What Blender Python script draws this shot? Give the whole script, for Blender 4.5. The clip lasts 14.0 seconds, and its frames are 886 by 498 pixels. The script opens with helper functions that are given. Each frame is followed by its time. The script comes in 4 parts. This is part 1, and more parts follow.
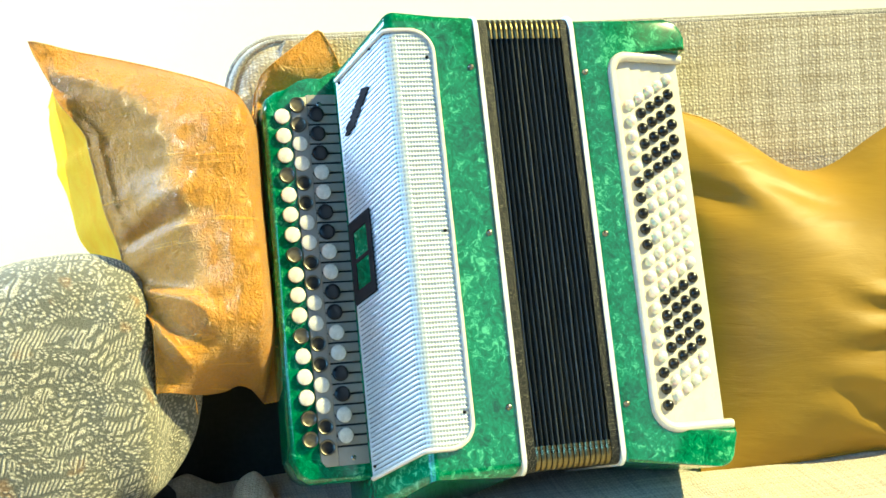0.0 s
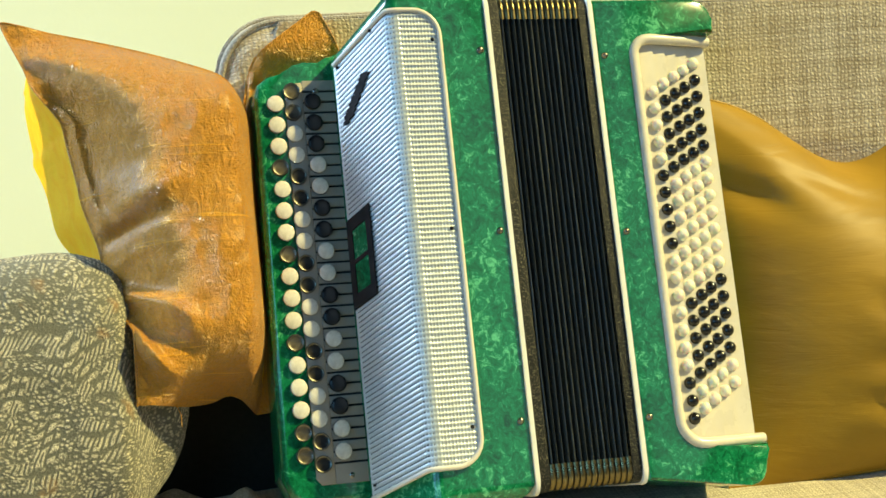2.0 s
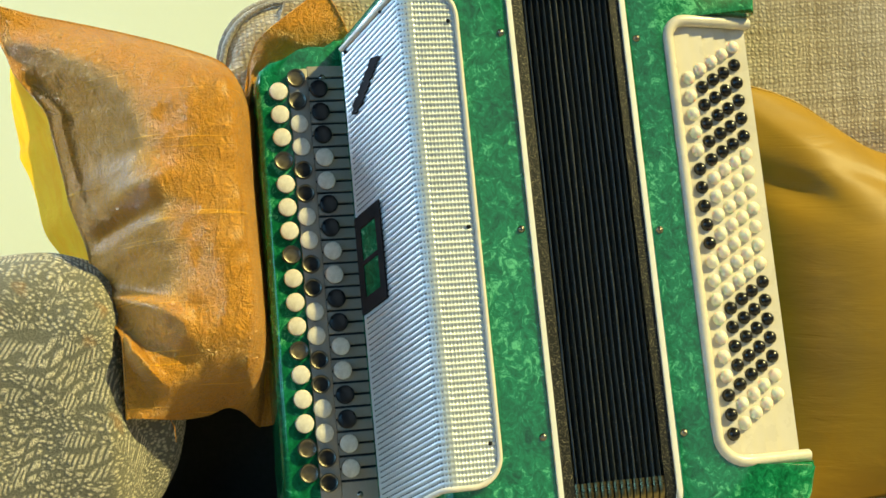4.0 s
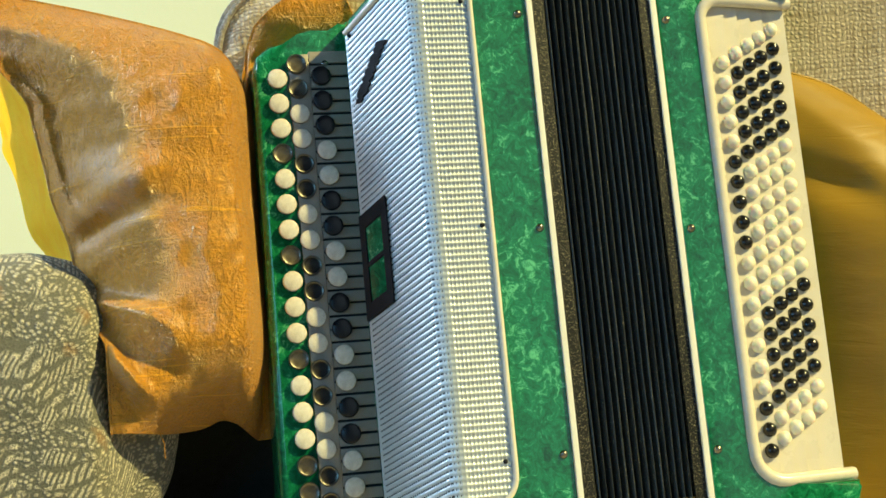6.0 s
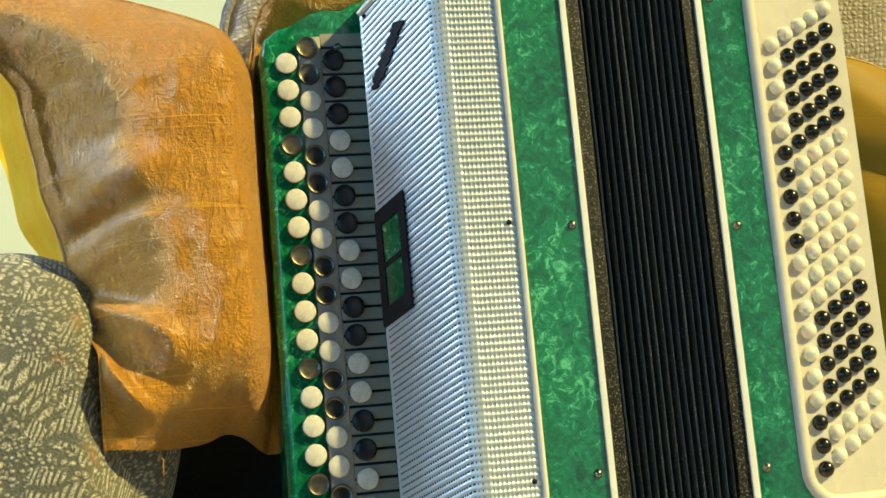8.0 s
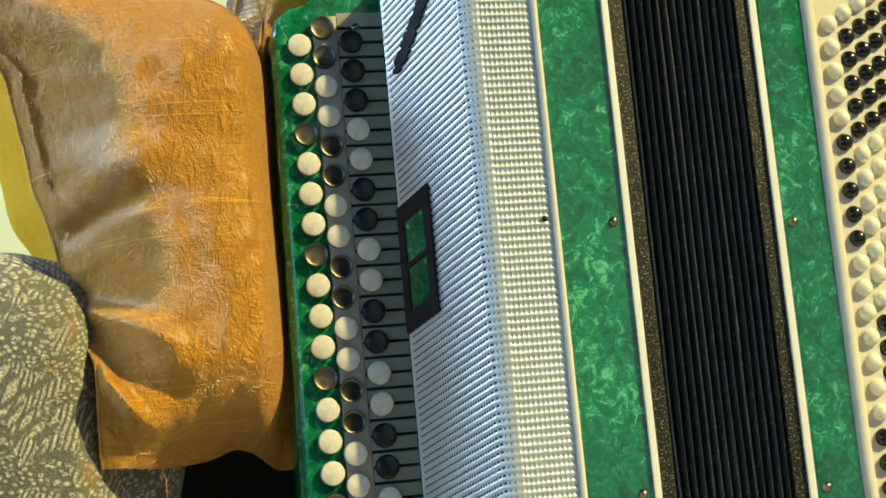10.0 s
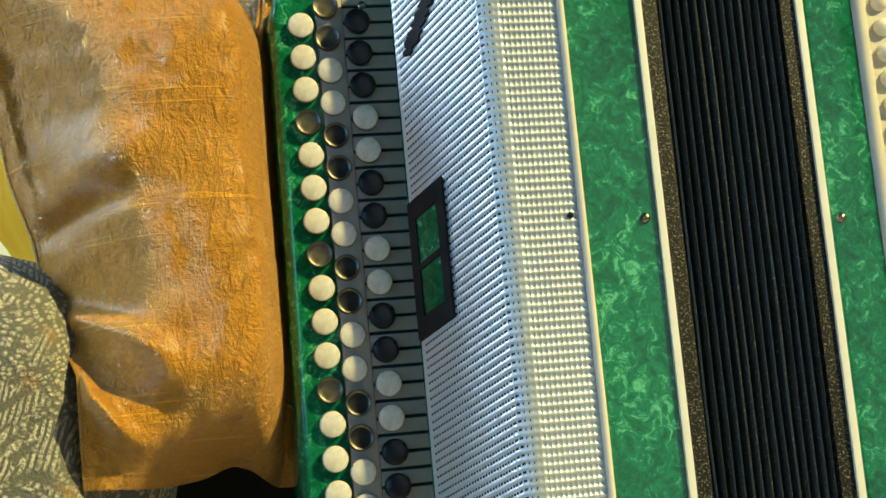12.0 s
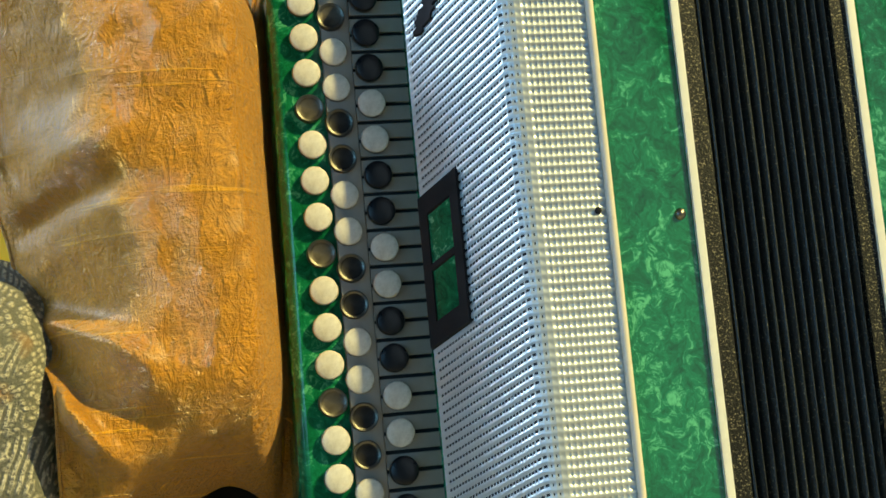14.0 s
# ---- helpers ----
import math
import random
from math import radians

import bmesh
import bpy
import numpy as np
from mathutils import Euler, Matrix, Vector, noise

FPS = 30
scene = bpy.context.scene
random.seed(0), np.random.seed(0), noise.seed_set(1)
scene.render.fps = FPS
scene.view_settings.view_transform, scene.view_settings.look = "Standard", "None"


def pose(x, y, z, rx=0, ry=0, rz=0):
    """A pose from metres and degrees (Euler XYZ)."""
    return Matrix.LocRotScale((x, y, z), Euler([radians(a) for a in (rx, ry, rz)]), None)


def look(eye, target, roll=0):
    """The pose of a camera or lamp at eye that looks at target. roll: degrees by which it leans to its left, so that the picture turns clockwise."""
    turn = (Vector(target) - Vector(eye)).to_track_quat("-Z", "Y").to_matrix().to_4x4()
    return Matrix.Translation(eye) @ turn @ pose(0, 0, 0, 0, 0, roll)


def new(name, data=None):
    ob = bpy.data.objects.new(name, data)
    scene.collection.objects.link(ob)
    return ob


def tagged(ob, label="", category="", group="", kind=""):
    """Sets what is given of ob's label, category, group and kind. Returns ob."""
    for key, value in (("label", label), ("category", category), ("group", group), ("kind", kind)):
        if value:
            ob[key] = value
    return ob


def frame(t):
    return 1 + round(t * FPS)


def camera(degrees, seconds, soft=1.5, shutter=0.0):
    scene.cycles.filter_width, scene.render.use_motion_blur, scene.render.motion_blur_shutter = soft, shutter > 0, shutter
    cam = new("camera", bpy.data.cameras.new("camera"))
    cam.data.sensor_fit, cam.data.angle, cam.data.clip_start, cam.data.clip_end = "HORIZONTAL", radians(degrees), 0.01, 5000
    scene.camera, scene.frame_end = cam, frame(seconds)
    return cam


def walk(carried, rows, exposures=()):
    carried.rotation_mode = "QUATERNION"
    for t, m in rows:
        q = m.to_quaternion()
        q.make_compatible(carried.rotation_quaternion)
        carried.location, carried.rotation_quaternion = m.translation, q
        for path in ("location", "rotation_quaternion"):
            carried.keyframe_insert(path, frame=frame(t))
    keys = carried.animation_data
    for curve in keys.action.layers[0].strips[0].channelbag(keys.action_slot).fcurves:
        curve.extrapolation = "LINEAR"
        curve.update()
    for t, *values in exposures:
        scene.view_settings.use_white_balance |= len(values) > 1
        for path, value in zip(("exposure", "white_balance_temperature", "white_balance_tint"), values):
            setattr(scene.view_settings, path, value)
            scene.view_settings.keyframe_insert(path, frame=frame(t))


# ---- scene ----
cam = camera(34.82, 14.0, soft=1.6)
walk(cam, [
    (0, pose(0.0874, -1.2384, 0.9835, 77.987, 2.690, 5.428)),
    (0.5, pose(0.0871, -1.2133, 0.9807, 77.853, 2.692, 5.529)),
    (1, pose(0.0869, -1.1875, 0.9778, 77.730, 2.714, 5.663)),
    (1.5, pose(0.0865, -1.1607, 0.9748, 77.607, 2.743, 5.855)),
    (2, pose(0.0859, -1.1351, 0.9719, 77.481, 2.762, 6.130)),
    (2.5, pose(0.0855, -1.1100, 0.9689, 77.357, 2.832, 6.443)),
    (3, pose(0.0858, -1.0868, 0.9657, 77.265, 2.851, 6.733)),
    (5.5, pose(0.0919, -0.9760, 0.9477, 76.967, 3.258, 8.515)),
    (6, pose(0.0903, -0.9556, 0.9435, 76.936, 3.298, 8.719)),
    (6.5, pose(0.0887, -0.9342, 0.9392, 76.909, 3.353, 8.987)),
    (7, pose(0.0868, -0.9140, 0.9354, 76.859, 3.416, 9.235)),
    (7.5, pose(0.0829, -0.8939, 0.9322, 76.788, 3.524, 9.501)),
    (8, pose(0.0791, -0.8753, 0.9293, 76.685, 3.569, 9.743)),
    (10.5, pose(0.0450, -0.7849, 0.9134, 76.277, 3.681, 9.920)),
    (11, pose(0.0400, -0.7678, 0.9111, 76.145, 3.704, 9.928)),
    (11.5, pose(0.0352, -0.7502, 0.9082, 76.014, 3.700, 9.919)),
    (12, pose(0.0306, -0.7335, 0.9053, 75.908, 3.730, 9.919)),
    (12.5, pose(0.0251, -0.7168, 0.9019, 75.829, 3.713, 9.984)),
    (13, pose(0.0202, -0.7008, 0.8984, 75.778, 3.707, 9.999)),
    (13.5, pose(0.0156, -0.6846, 0.8945, 75.748, 3.691, 9.954)),
    (14, pose(0.0110, -0.6693, 0.8907, 75.729, 3.698, 9.898)),
], exposures=[(0, 0.95, 6150, 10), (0.5, 0.74, 6400, 10), (1.0, 0.50, 6650, 10), (1.5, 0.27, 6950, 10), (2.0, 0.20, 7150, 10), (7.0, 0.08, 7250, 10), (14.0, -0.05, 7250, 10)])

# ---- world, sun and window light ----
world = bpy.data.worlds.new("sky")
scene.world = world
world.use_nodes = True
sky = world.node_tree.nodes.new("ShaderNodeTexSky")
sky.sky_type, sky.sun_disc = "NISHITA", False
sky.sun_elevation, sky.sun_rotation = radians(45), radians(92)
world.node_tree.links.new(sky.outputs["Color"], world.node_tree.nodes["Background"].inputs["Color"])
world.node_tree.nodes["Background"].inputs["Strength"].default_value = 0.022

SUN_WAY = Vector((-0.708, -0.030, -0.706))
sun = new("sun", bpy.data.lights.new("sun", "SUN"))
sun.data.energy, sun.data.angle, sun.data.color = 5.4, radians(1.2), (1.0, 0.905, 0.40)
sun.matrix_world = look((1.2, 0.1, 2.2), Vector((1.2, 0.1, 2.2)) + SUN_WAY)


def window_light(name, eye, target, w, h, energy, color):
    ob = new(name, bpy.data.lights.new(name, "AREA"))
    ob.data.shape, ob.data.size, ob.data.size_y = "RECTANGLE", w, h
    ob.data.energy, ob.data.color = energy, color
    ob.matrix_world = look(eye, target)
    return ob


window_light("window_sky_light", (-0.45, -3.37, 2.25), (-0.45, 0, 2.0), 1.0, 1.2, 14, (0.16, 0.50, 0.90))
window_light("side_window_light", (-1.87, -2.55, 1.90), (0, -0.7, 1.1), 1.3, 1.2, 26, (0.18, 0.52, 1.0))
window_light("garden_window_light", (-1.87, -0.26, 1.60), (-0.4, 0.0, 0.75), 0.26, 0.90, 44, (0.52, 0.73, 1.0))
window_light("balcony_light", (1.46, -1.7, 1.9), (0, -1.2, 1.2), 1.0, 2.0, 4, (0.62, 0.85, 1.0))


# ---- building helpers ----
def part(name, bm, material, parent=None, label="", smooth=True):
    """Links a bmesh as one mesh object, under a thing or a part if one is given."""
    me = bpy.data.meshes.new(name)
    bmesh.ops.recalc_face_normals(bm, faces=bm.faces)
    bm.to_mesh(me)
    bm.free()
    for m in material if isinstance(material, (list, tuple)) else [material]:
        me.materials.append(m)
    if smooth:
        me.shade_smooth()
        me.set_sharp_from_angle(angle=radians(38))
    ob = new(name, me)
    if parent:
        ob.parent = parent
    if label:
        tagged(ob, label)
    return ob


def like(ob, place, name=None, mesh=None):
    """A sibling of a part, on the same mesh, at another place."""
    twin = new(name or ob.name.split(".")[0], mesh or ob.data)
    twin.parent = ob.parent
    twin.matrix_basis = place
    return twin


def thing(name, label, category, group="", kind="", place=None):
    ob = tagged(new(name), label, category, group, kind)
    ob.empty_display_size = 0.05
    if place is not None:
        ob.matrix_world = place
    return ob


def prism(points, lo, hi, axis="z", bevel=0.0, segments=3, bm=None):
    """A polygon carried along an axis. Points are the two other coordinates, in xyz order."""
    bm = bm or bmesh.new()

    def at(p, h):
        return {"x": (h, p[0], p[1]), "y": (p[0], h, p[1]), "z": (p[0], p[1], h)}[axis]

    a = [bm.verts.new(at(p, lo)) for p in points]
    b = [bm.verts.new(at(p, hi)) for p in points]
    n = len(points)
    faces = [bm.faces.new(a), bm.faces.new(b[::-1])]
    faces += [bm.faces.new((a[i], b[i], b[(i + 1) % n], a[(i + 1) % n])) for i in range(n)]
    if bevel:
        edges = [e for f in faces[:2] for e in f.edges]
        bmesh.ops.bevel(bm, geom=edges, offset=bevel, segments=segments, profile=0.5, affect="EDGES", clamp_overlap=True)
    return bm


def box(lo, hi, bevel=0.0, segments=2, bm=None):
    bm = bm or bmesh.new()
    m = Matrix.LocRotScale((Vector(lo) + Vector(hi)) / 2, None, Vector(hi) - Vector(lo))
    geom = bmesh.ops.create_cube(bm, size=1.0, matrix=m)["verts"]
    if bevel:
        edges = list({e for v in geom for e in v.link_edges})
        bmesh.ops.bevel(bm, geom=edges, offset=bevel, segments=segments, profile=0.5, affect="EDGES", clamp_overlap=True)
    return bm


def rounded(x0, y0, x1, y1, r, n=6, corners=(1, 1, 1, 1)):
    """A rectangle with round corners (lower left, lower right, upper right, upper left), counter-clockwise."""
    out = []
    for k, (cx, cy) in enumerate(((x0, y0), (x1, y0), (x1, y1), (x0, y1))):
        rr = r * corners[k]
        if rr <= 0:
            out.append((cx, cy))
            continue
        ox, oy = cx + (rr if k in (0, 3) else -rr), cy + (rr if k in (0, 1) else -rr)
        for i in range(n + 1):
            a = math.pi + k * math.pi / 2 + i / n * math.pi / 2
            out.append((ox + rr * math.cos(a), oy + rr * math.sin(a)))
    return out


def lathe(profile, n=20, axis="y", bm=None):
    """A profile of (radius, height) turned about an axis; closed where the radius is 0."""
    bm = bm or bmesh.new()
    rings = []
    for r, h in profile:
        def at(a):
            c, s = r * math.cos(a), r * math.sin(a)
            return {"y": (c, h, s), "z": (c, s, h), "x": (h, c, s)}[axis]
        rings.append([bm.verts.new(at(0))] if r == 0 else [bm.verts.new(at(2 * math.pi * i / n)) for i in range(n)])
    for a, b in zip(rings, rings[1:]):
        for i in range(n):
            q = [a[i % len(a)], a[(i + 1) % len(a)], b[(i + 1) % len(b)], b[i % len(b)]]
            q = list(dict.fromkeys(q))
            if len(q) > 2:
                bm.faces.new(q)
    return bm


def tube(path, radius, n=10, bm=None, flat=1.0):
    """A round bar along a path of points, with closed round ends."""
    bm = bm or bmesh.new()
    path = [Vector(p) for p in path]
    up, rings = None, []
    for i, p in enumerate(path):
        way = (path[min(i + 1, len(path) - 1)] - path[max(i - 1, 0)]).normalized()
        if up is None:
            up = way.orthogonal().normalized()
        up = (up - way * up.dot(way)).normalized()
        side = way.cross(up)
        rr = radius(i / (len(path) - 1)) if callable(radius) else radius
        rings.append([bm.verts.new(p + rr * (math.cos(2 * math.pi * k / n) * up + math.sin(2 * math.pi * k / n) * side)) for k in range(n)])
    for a, b in zip(rings, rings[1:]):
        for k in range(n):
            bm.faces.new((a[k], a[(k + 1) % n], b[(k + 1) % n], b[k]))
    bm.faces.new(rings[0][::-1])
    bm.faces.new(rings[-1])
    return bm


def sheet(nu, nv, f, bm=None, close_u=False, material=None):
    """A grid of quads over u, v in 0..1 from f(u, v)."""
    bm = bm or bmesh.new()
    vs = [[bm.verts.new(f(i / nu, j / nv)) for j in range(nv + 1)] for i in range(nu + (0 if close_u else 1))]
    for i in range(nu):
        for j in range(nv):
            a, b = vs[i], vs[(i + 1) % len(vs)]
            fc = bm.faces.new((a[j], b[j], b[j + 1], a[j + 1]))
            if material:
                fc.material_index = material(i, j)
    return bm


def smooth(x):
    x = min(1.0, max(0.0, x))
    return x * x * (3 - 2 * x)


def bell(x, mid, wide):
    return math.exp(-((x - mid) / wide) ** 2)


# ---- materials ----
class Nodes:
    """Short hand for a node material round one Principled shader."""

    def __init__(self, name, **inputs):
        self.mat = bpy.data.materials.new(name)
        self.mat.use_nodes = True
        self.tree = self.mat.node_tree
        self.shader = self.tree.nodes["Principled BSDF"]
        self.set(**inputs)

    def set(self, **inputs):
        for key, value in inputs.items():
            socket = self.shader.inputs[key.replace("_", " ")]
            if isinstance(value, bpy.types.NodeSocket):
                self.tree.links.new(value, socket)
            else:
                socket.default_value = (*value, 1.0) if isinstance(value, tuple) and len(value) == 3 and socket.type == "RGBA" else value
        return self

    def node(self, kind, out=0, op="", **inputs):
        n = self.tree.nodes.new("ShaderNode" + kind)
        if op:
            n.operation = op
        for key, value in inputs.items():
            socket = n.inputs[int(key[1:])] if key[0] == "_" and key[1:].isdigit() else n.inputs[key.replace("_", " ")]
            if isinstance(value, bpy.types.NodeSocket):
                self.tree.links.new(value, socket)
            else:
                socket.default_value = value
        return n.outputs[out]

    def coords(self, scale=(1, 1, 1), rotation=(0, 0, 0)):
        return self.node("Mapping", Vector=self.node("TexCoord", "Object"), Scale=scale, Rotation=rotation)

    def noise(self, vector, scale, detail=4.0, rough=0.55, distortion=0.0, out=0):
        return self.node("TexNoise", out, Vector=vector, Scale=scale, Detail=detail, Roughness=rough, Distortion=distortion)

    def ramp(self, fac, *stops):
        out = self.node("ValToRGB", Fac=fac)
        ramp = out.node.color_ramp
        while len(ramp.elements) < len(stops):
            ramp.elements.new(0.5)
        for e, (pos, color) in zip(ramp.elements, stops):
            e.position = pos
            e.color = (*color, 1.0) if isinstance(color, tuple) else (color, color, color, 1.0)
        return out

    def mix(self, fac, a, b, blend="MIX"):
        n = self.tree.nodes.new("ShaderNodeMix")
        n.data_type, n.blend_type = "RGBA", blend
        for socket, value in ((n.inputs[0], fac), (n.inputs[6], a), (n.inputs[7], b)):
            if isinstance(value, bpy.types.NodeSocket):
                self.tree.links.new(value, socket)
            else:
                socket.default_value = (*value, 1.0) if isinstance(value, tuple) else value
        return n.outputs[2]

    def math(self, op, a, b=0.0, c=0.0):
        return self.node("Math", op=op, _0=a, _1=b, _2=c)

    def bump(self, height, strength=0.3, distance=0.001, normal=None):
        n = self.tree.nodes.new("ShaderNodeBump")
        n.inputs["Strength"].default_value, n.inputs["Distance"].default_value = strength, distance
        self.tree.links.new(height, n.inputs["Height"])
        if normal is not None:
            self.tree.links.new(normal, n.inputs["Normal"])
        self.set(Normal=n.outputs[0])
        return n.outputs[0]


def pearl_green():
    """Green pearl celluloid: soft flakes of lighter and darker green under a clear gloss."""
    m = Nodes("green_pearl_celluloid", Roughness=0.22, Coat_Weight=0.45, Coat_Roughness=0.06)
    v = m.coords()
    warp = m.node("VectorMath", op="MULTIPLY_ADD", _0=m.noise(v, 60, 3, out=1), _1=(0.02, 0.02, 0.02), _2=v)
    fine = m.noise(warp, 135, 6, 0.70, 1.1)
    broad = m.noise(v, 16, 3, 0.5)
    streak = m.noise(m.node("Mapping", Vector=warp, Scale=(1, 1, 0.45), Rotation=(0.3, 0.5, 0.4)), 150, 4, 0.65, 0.8)
    both = m.math("ADD", m.math("MULTIPLY", fine, 0.62), m.math("ADD", m.math("MULTIPLY", broad, 0.28), m.math("MULTIPLY", streak, 0.24)))
    color = m.ramp(both, (0.42, (0.0, 0.058, 0.022)), (0.53, (0.0, 0.125, 0.046)), (0.62, (0.001, 0.205, 0.084)), (0.69, (0.09, 0.50, 0.25)))
    m.set(Base_Color=color, Roughness=m.ramp(broad, (0.3, 0.12), (0.7, 0.24)))
    m.bump(m.noise(v, 35, 2), 0.12, 0.0006)
    return m.mat


def plastic(name, color, rough=0.35, wear=0.12, scale=60, coat=0.0, dirt=(0.35, 0.3, 0.22), glow_through=0.0):
    m = Nodes(name, Roughness=rough, Coat_Weight=coat, Subsurface_Weight=glow_through, Subsurface_Scale=0.006)
    v = m.coords()
    spots = m.ramp(m.noise(v, scale, 6, 0.65), (0.35, 0.0), (0.75, 1.0))
    m.set(Base_Color=m.mix(m.math("MULTIPLY", spots, wear), color, tuple(c * d for c, d in zip(color, dirt))))
    m.set(Roughness=m.ramp(m.noise(v, scale * 0.6, 4), (0.3, max(0.03, rough - 0.12)), (0.7, min(1.0, rough + 0.15))))
    m.bump(m.noise(v, scale * 4, 4), 0.15, 0.0004)
    return m.mat


def metal(name, color, rough=0.3, wear=0.4):
    m = Nodes(name, Metallic=1.0, Roughness=rough)
    v = m.coords()
    m.set(Base_Color=m.mix(m.math("MULTIPLY", m.ramp(m.noise(v, 180, 5), (0.4, 0.0), (0.7, 1.0)), wear), color, tuple(c * 0.35 for c in color)))
    m.set(Roughness=m.ramp(m.noise(v, 90, 4), (0.3, rough * 0.7), (0.7, min(1, rough * 1.5))))
    m.bump(m.noise(v, 400, 3), 0.15, 0.0003)
    return m.mat


def leathercloth():
    m = Nodes("black_leathercloth", Roughness=0.45, Specular_IOR_Level=0.25)
    v = m.coords()
    m.set(Base_Color=m.ramp(m.noise(v, 900, 4, 0.7), (0.46, (0.004, 0.005, 0.006)), (0.57, (0.009, 0.010, 0.010)), (0.63, (0.30, 0.27, 0.18))))
    m.bump(m.noise(v, 1000, 4, 0.6), 0.8, 0.0008)
    return m.mat


def bellows_cloth():
    m = Nodes("black_bellows_cloth", Roughness=0.42)
    v = m.coords()
    m.set(Base_Color=m.ramp(m.noise(v, 800, 5, 0.7), (0.4, (0.011, 0.015, 0.016)), (0.60, (0.026, 0.032, 0.033)), (0.68, (0.30, 0.28, 0.19))))
    m.bump(m.noise(v, 260, 5, 0.6), 0.4, 0.0008)
    return m.mat


def silver_grille():
    m = Nodes("silver_painted_metal", Metallic=0.5, Roughness=0.38, Base_Color=(0.78, 0.79, 0.78))
    v = m.coords()
    m.set(Base_Color=m.mix(m.ramp(m.noise(v, 50, 5), (0.4, 0.0), (0.8, 0.35)), (0.60, 0.65, 0.66), (0.55, 0.58, 0.57)))
    m.set(Roughness=m.ramp(m.noise(v, 160, 4), (0.3, 0.32), (0.7, 0.42)))
    return m.mat


def shot_silk(name, warm, cross, slub=1.0, rough=0.27, gloss=1.0):
    """Slubbed silk: fine threads in two directions, thick slubs, dry crinkles and a soft sheen."""
    m = Nodes(name, Roughness=rough, Specular_IOR_Level=gloss, Specular_Tint=(1.0, 0.86, 0.60), Sheen_Weight=0.14 * gloss, Sheen_Roughness=0.45, Sheen_Tint=(0.8, 0.88, 0.95), Coat_Weight=0.24 * gloss, Coat_IOR=1.7, Coat_Roughness=0.42)
    v = m.coords()
    across = m.noise(m.node("Mapping", Vector=v, Scale=(1, 1, 0.05)), 1100, 3, 0.6)
    along = m.noise(m.node("Mapping", Vector=v, Scale=(0.05, 0.05, 1)), 900, 3, 0.6)
    slubs = m.ramp(m.noise(m.node("Mapping", Vector=v, Scale=(0.07, 0.07, 2.2)), 150, 3, 0.5), (0.65, 0.0), (0.70, 1.0))
    fold_a = m.noise(m.node("Mapping", Vector=v, Scale=(1.0, 1.0, 0.5), Rotation=(0.0, 0.7, 0.0)), 120, 5, 0.62, 0.7)
    crinkle = m.math("ABSOLUTE", m.math("SUBTRACT", fold_a, 0.5))
    rumple = m.node("TexNoise", Vector=m.node("Mapping", Vector=v, Scale=(0.55, 0.55, 1.0), Rotation=(0.0, 0.55, 0.0)), Scale=560.0, Detail=4.0, Roughness=0.66, Distortion=0.4)
    tone = m.math("ADD", m.math("MULTIPLY", across, 0.5), m.math("MULTIPLY", along, 0.5))
    broad = m.ramp(m.noise(v, 9, 3), (0.35, 0.0), (0.68, 0.5))
    base = m.mix(m.ramp(tone, (0.35, 0.0), (0.65, 1.0)), tuple(c * 1.06 for c in warm), tuple(c * 0.88 for c in warm))
    base = m.mix(m.ramp(rumple, (0.38, 0.0), (0.62, 1.0)), m.mix(1.0, base, (0.90, 0.90, 0.90), "MULTIPLY"), m.mix(1.0, base, (1.10, 1.10, 1.10), "MULTIPLY"))
    base = m.mix(m.math("MULTIPLY", broad, 0.35), base, cross)
    m.set(Base_Color=m.mix(m.math("MULTIPLY", slubs, 0.8 * slub), base, tuple(min(1, c * 1.6) for c in warm)))
    height = m.math("ADD", m.math("MULTIPLY", crinkle, 1.9), m.math("ADD", m.math("MULTIPLY", tone, 0.12), m.math("MULTIPLY", slubs, 0.16 * slub)))
    height = m.math("ADD", height, m.math("MULTIPLY", rumple, 0.42))
    m.bump(height, 1.0, 0.0068)
    return m.mat


def thin_silk(name, light, dark):
    """A thin silk that lets light through, with fine threads and creases."""
    m = Nodes(name, Roughness=0.55, Specular_IOR_Level=0.4)
    v = m.coords()
    crease = m.noise(m.node("Mapping", Vector=v, Scale=(1.0, 1.0, 0.5), Rotation=(0.0, 0.5, 0.0)), 70, 4, 0.6, 0.6)
    thread = m.noise(m.node("Mapping", Vector=v, Scale=(0.05, 0.05, 1)), 900, 3, 0.6)
    color = m.mix(m.ramp(crease, (0.40, 0.0), (0.72, 1.0)), light, dark)
    m.set(Base_Color=color)
    normal = m.bump(m.math("ADD", crease, m.math("MULTIPLY", thread, 0.1)), 0.6, 0.003)
    glow = m.tree.nodes.new("ShaderNodeBsdfTranslucent")
    m.tree.links.new(color, glow.inputs["Color"])
    m.tree.links.new(normal, glow.inputs["Normal"])
    both = m.tree.nodes.new("ShaderNodeMixShader")
    both.inputs[0].default_value = 0.6
    m.tree.links.new(m.shader.outputs[0], both.inputs[1])
    m.tree.links.new(glow.outputs[0], both.inputs[2])
    m.tree.links.new(both.outputs[0], m.tree.nodes["Material Output"].inputs["Surface"])
    return m.mat


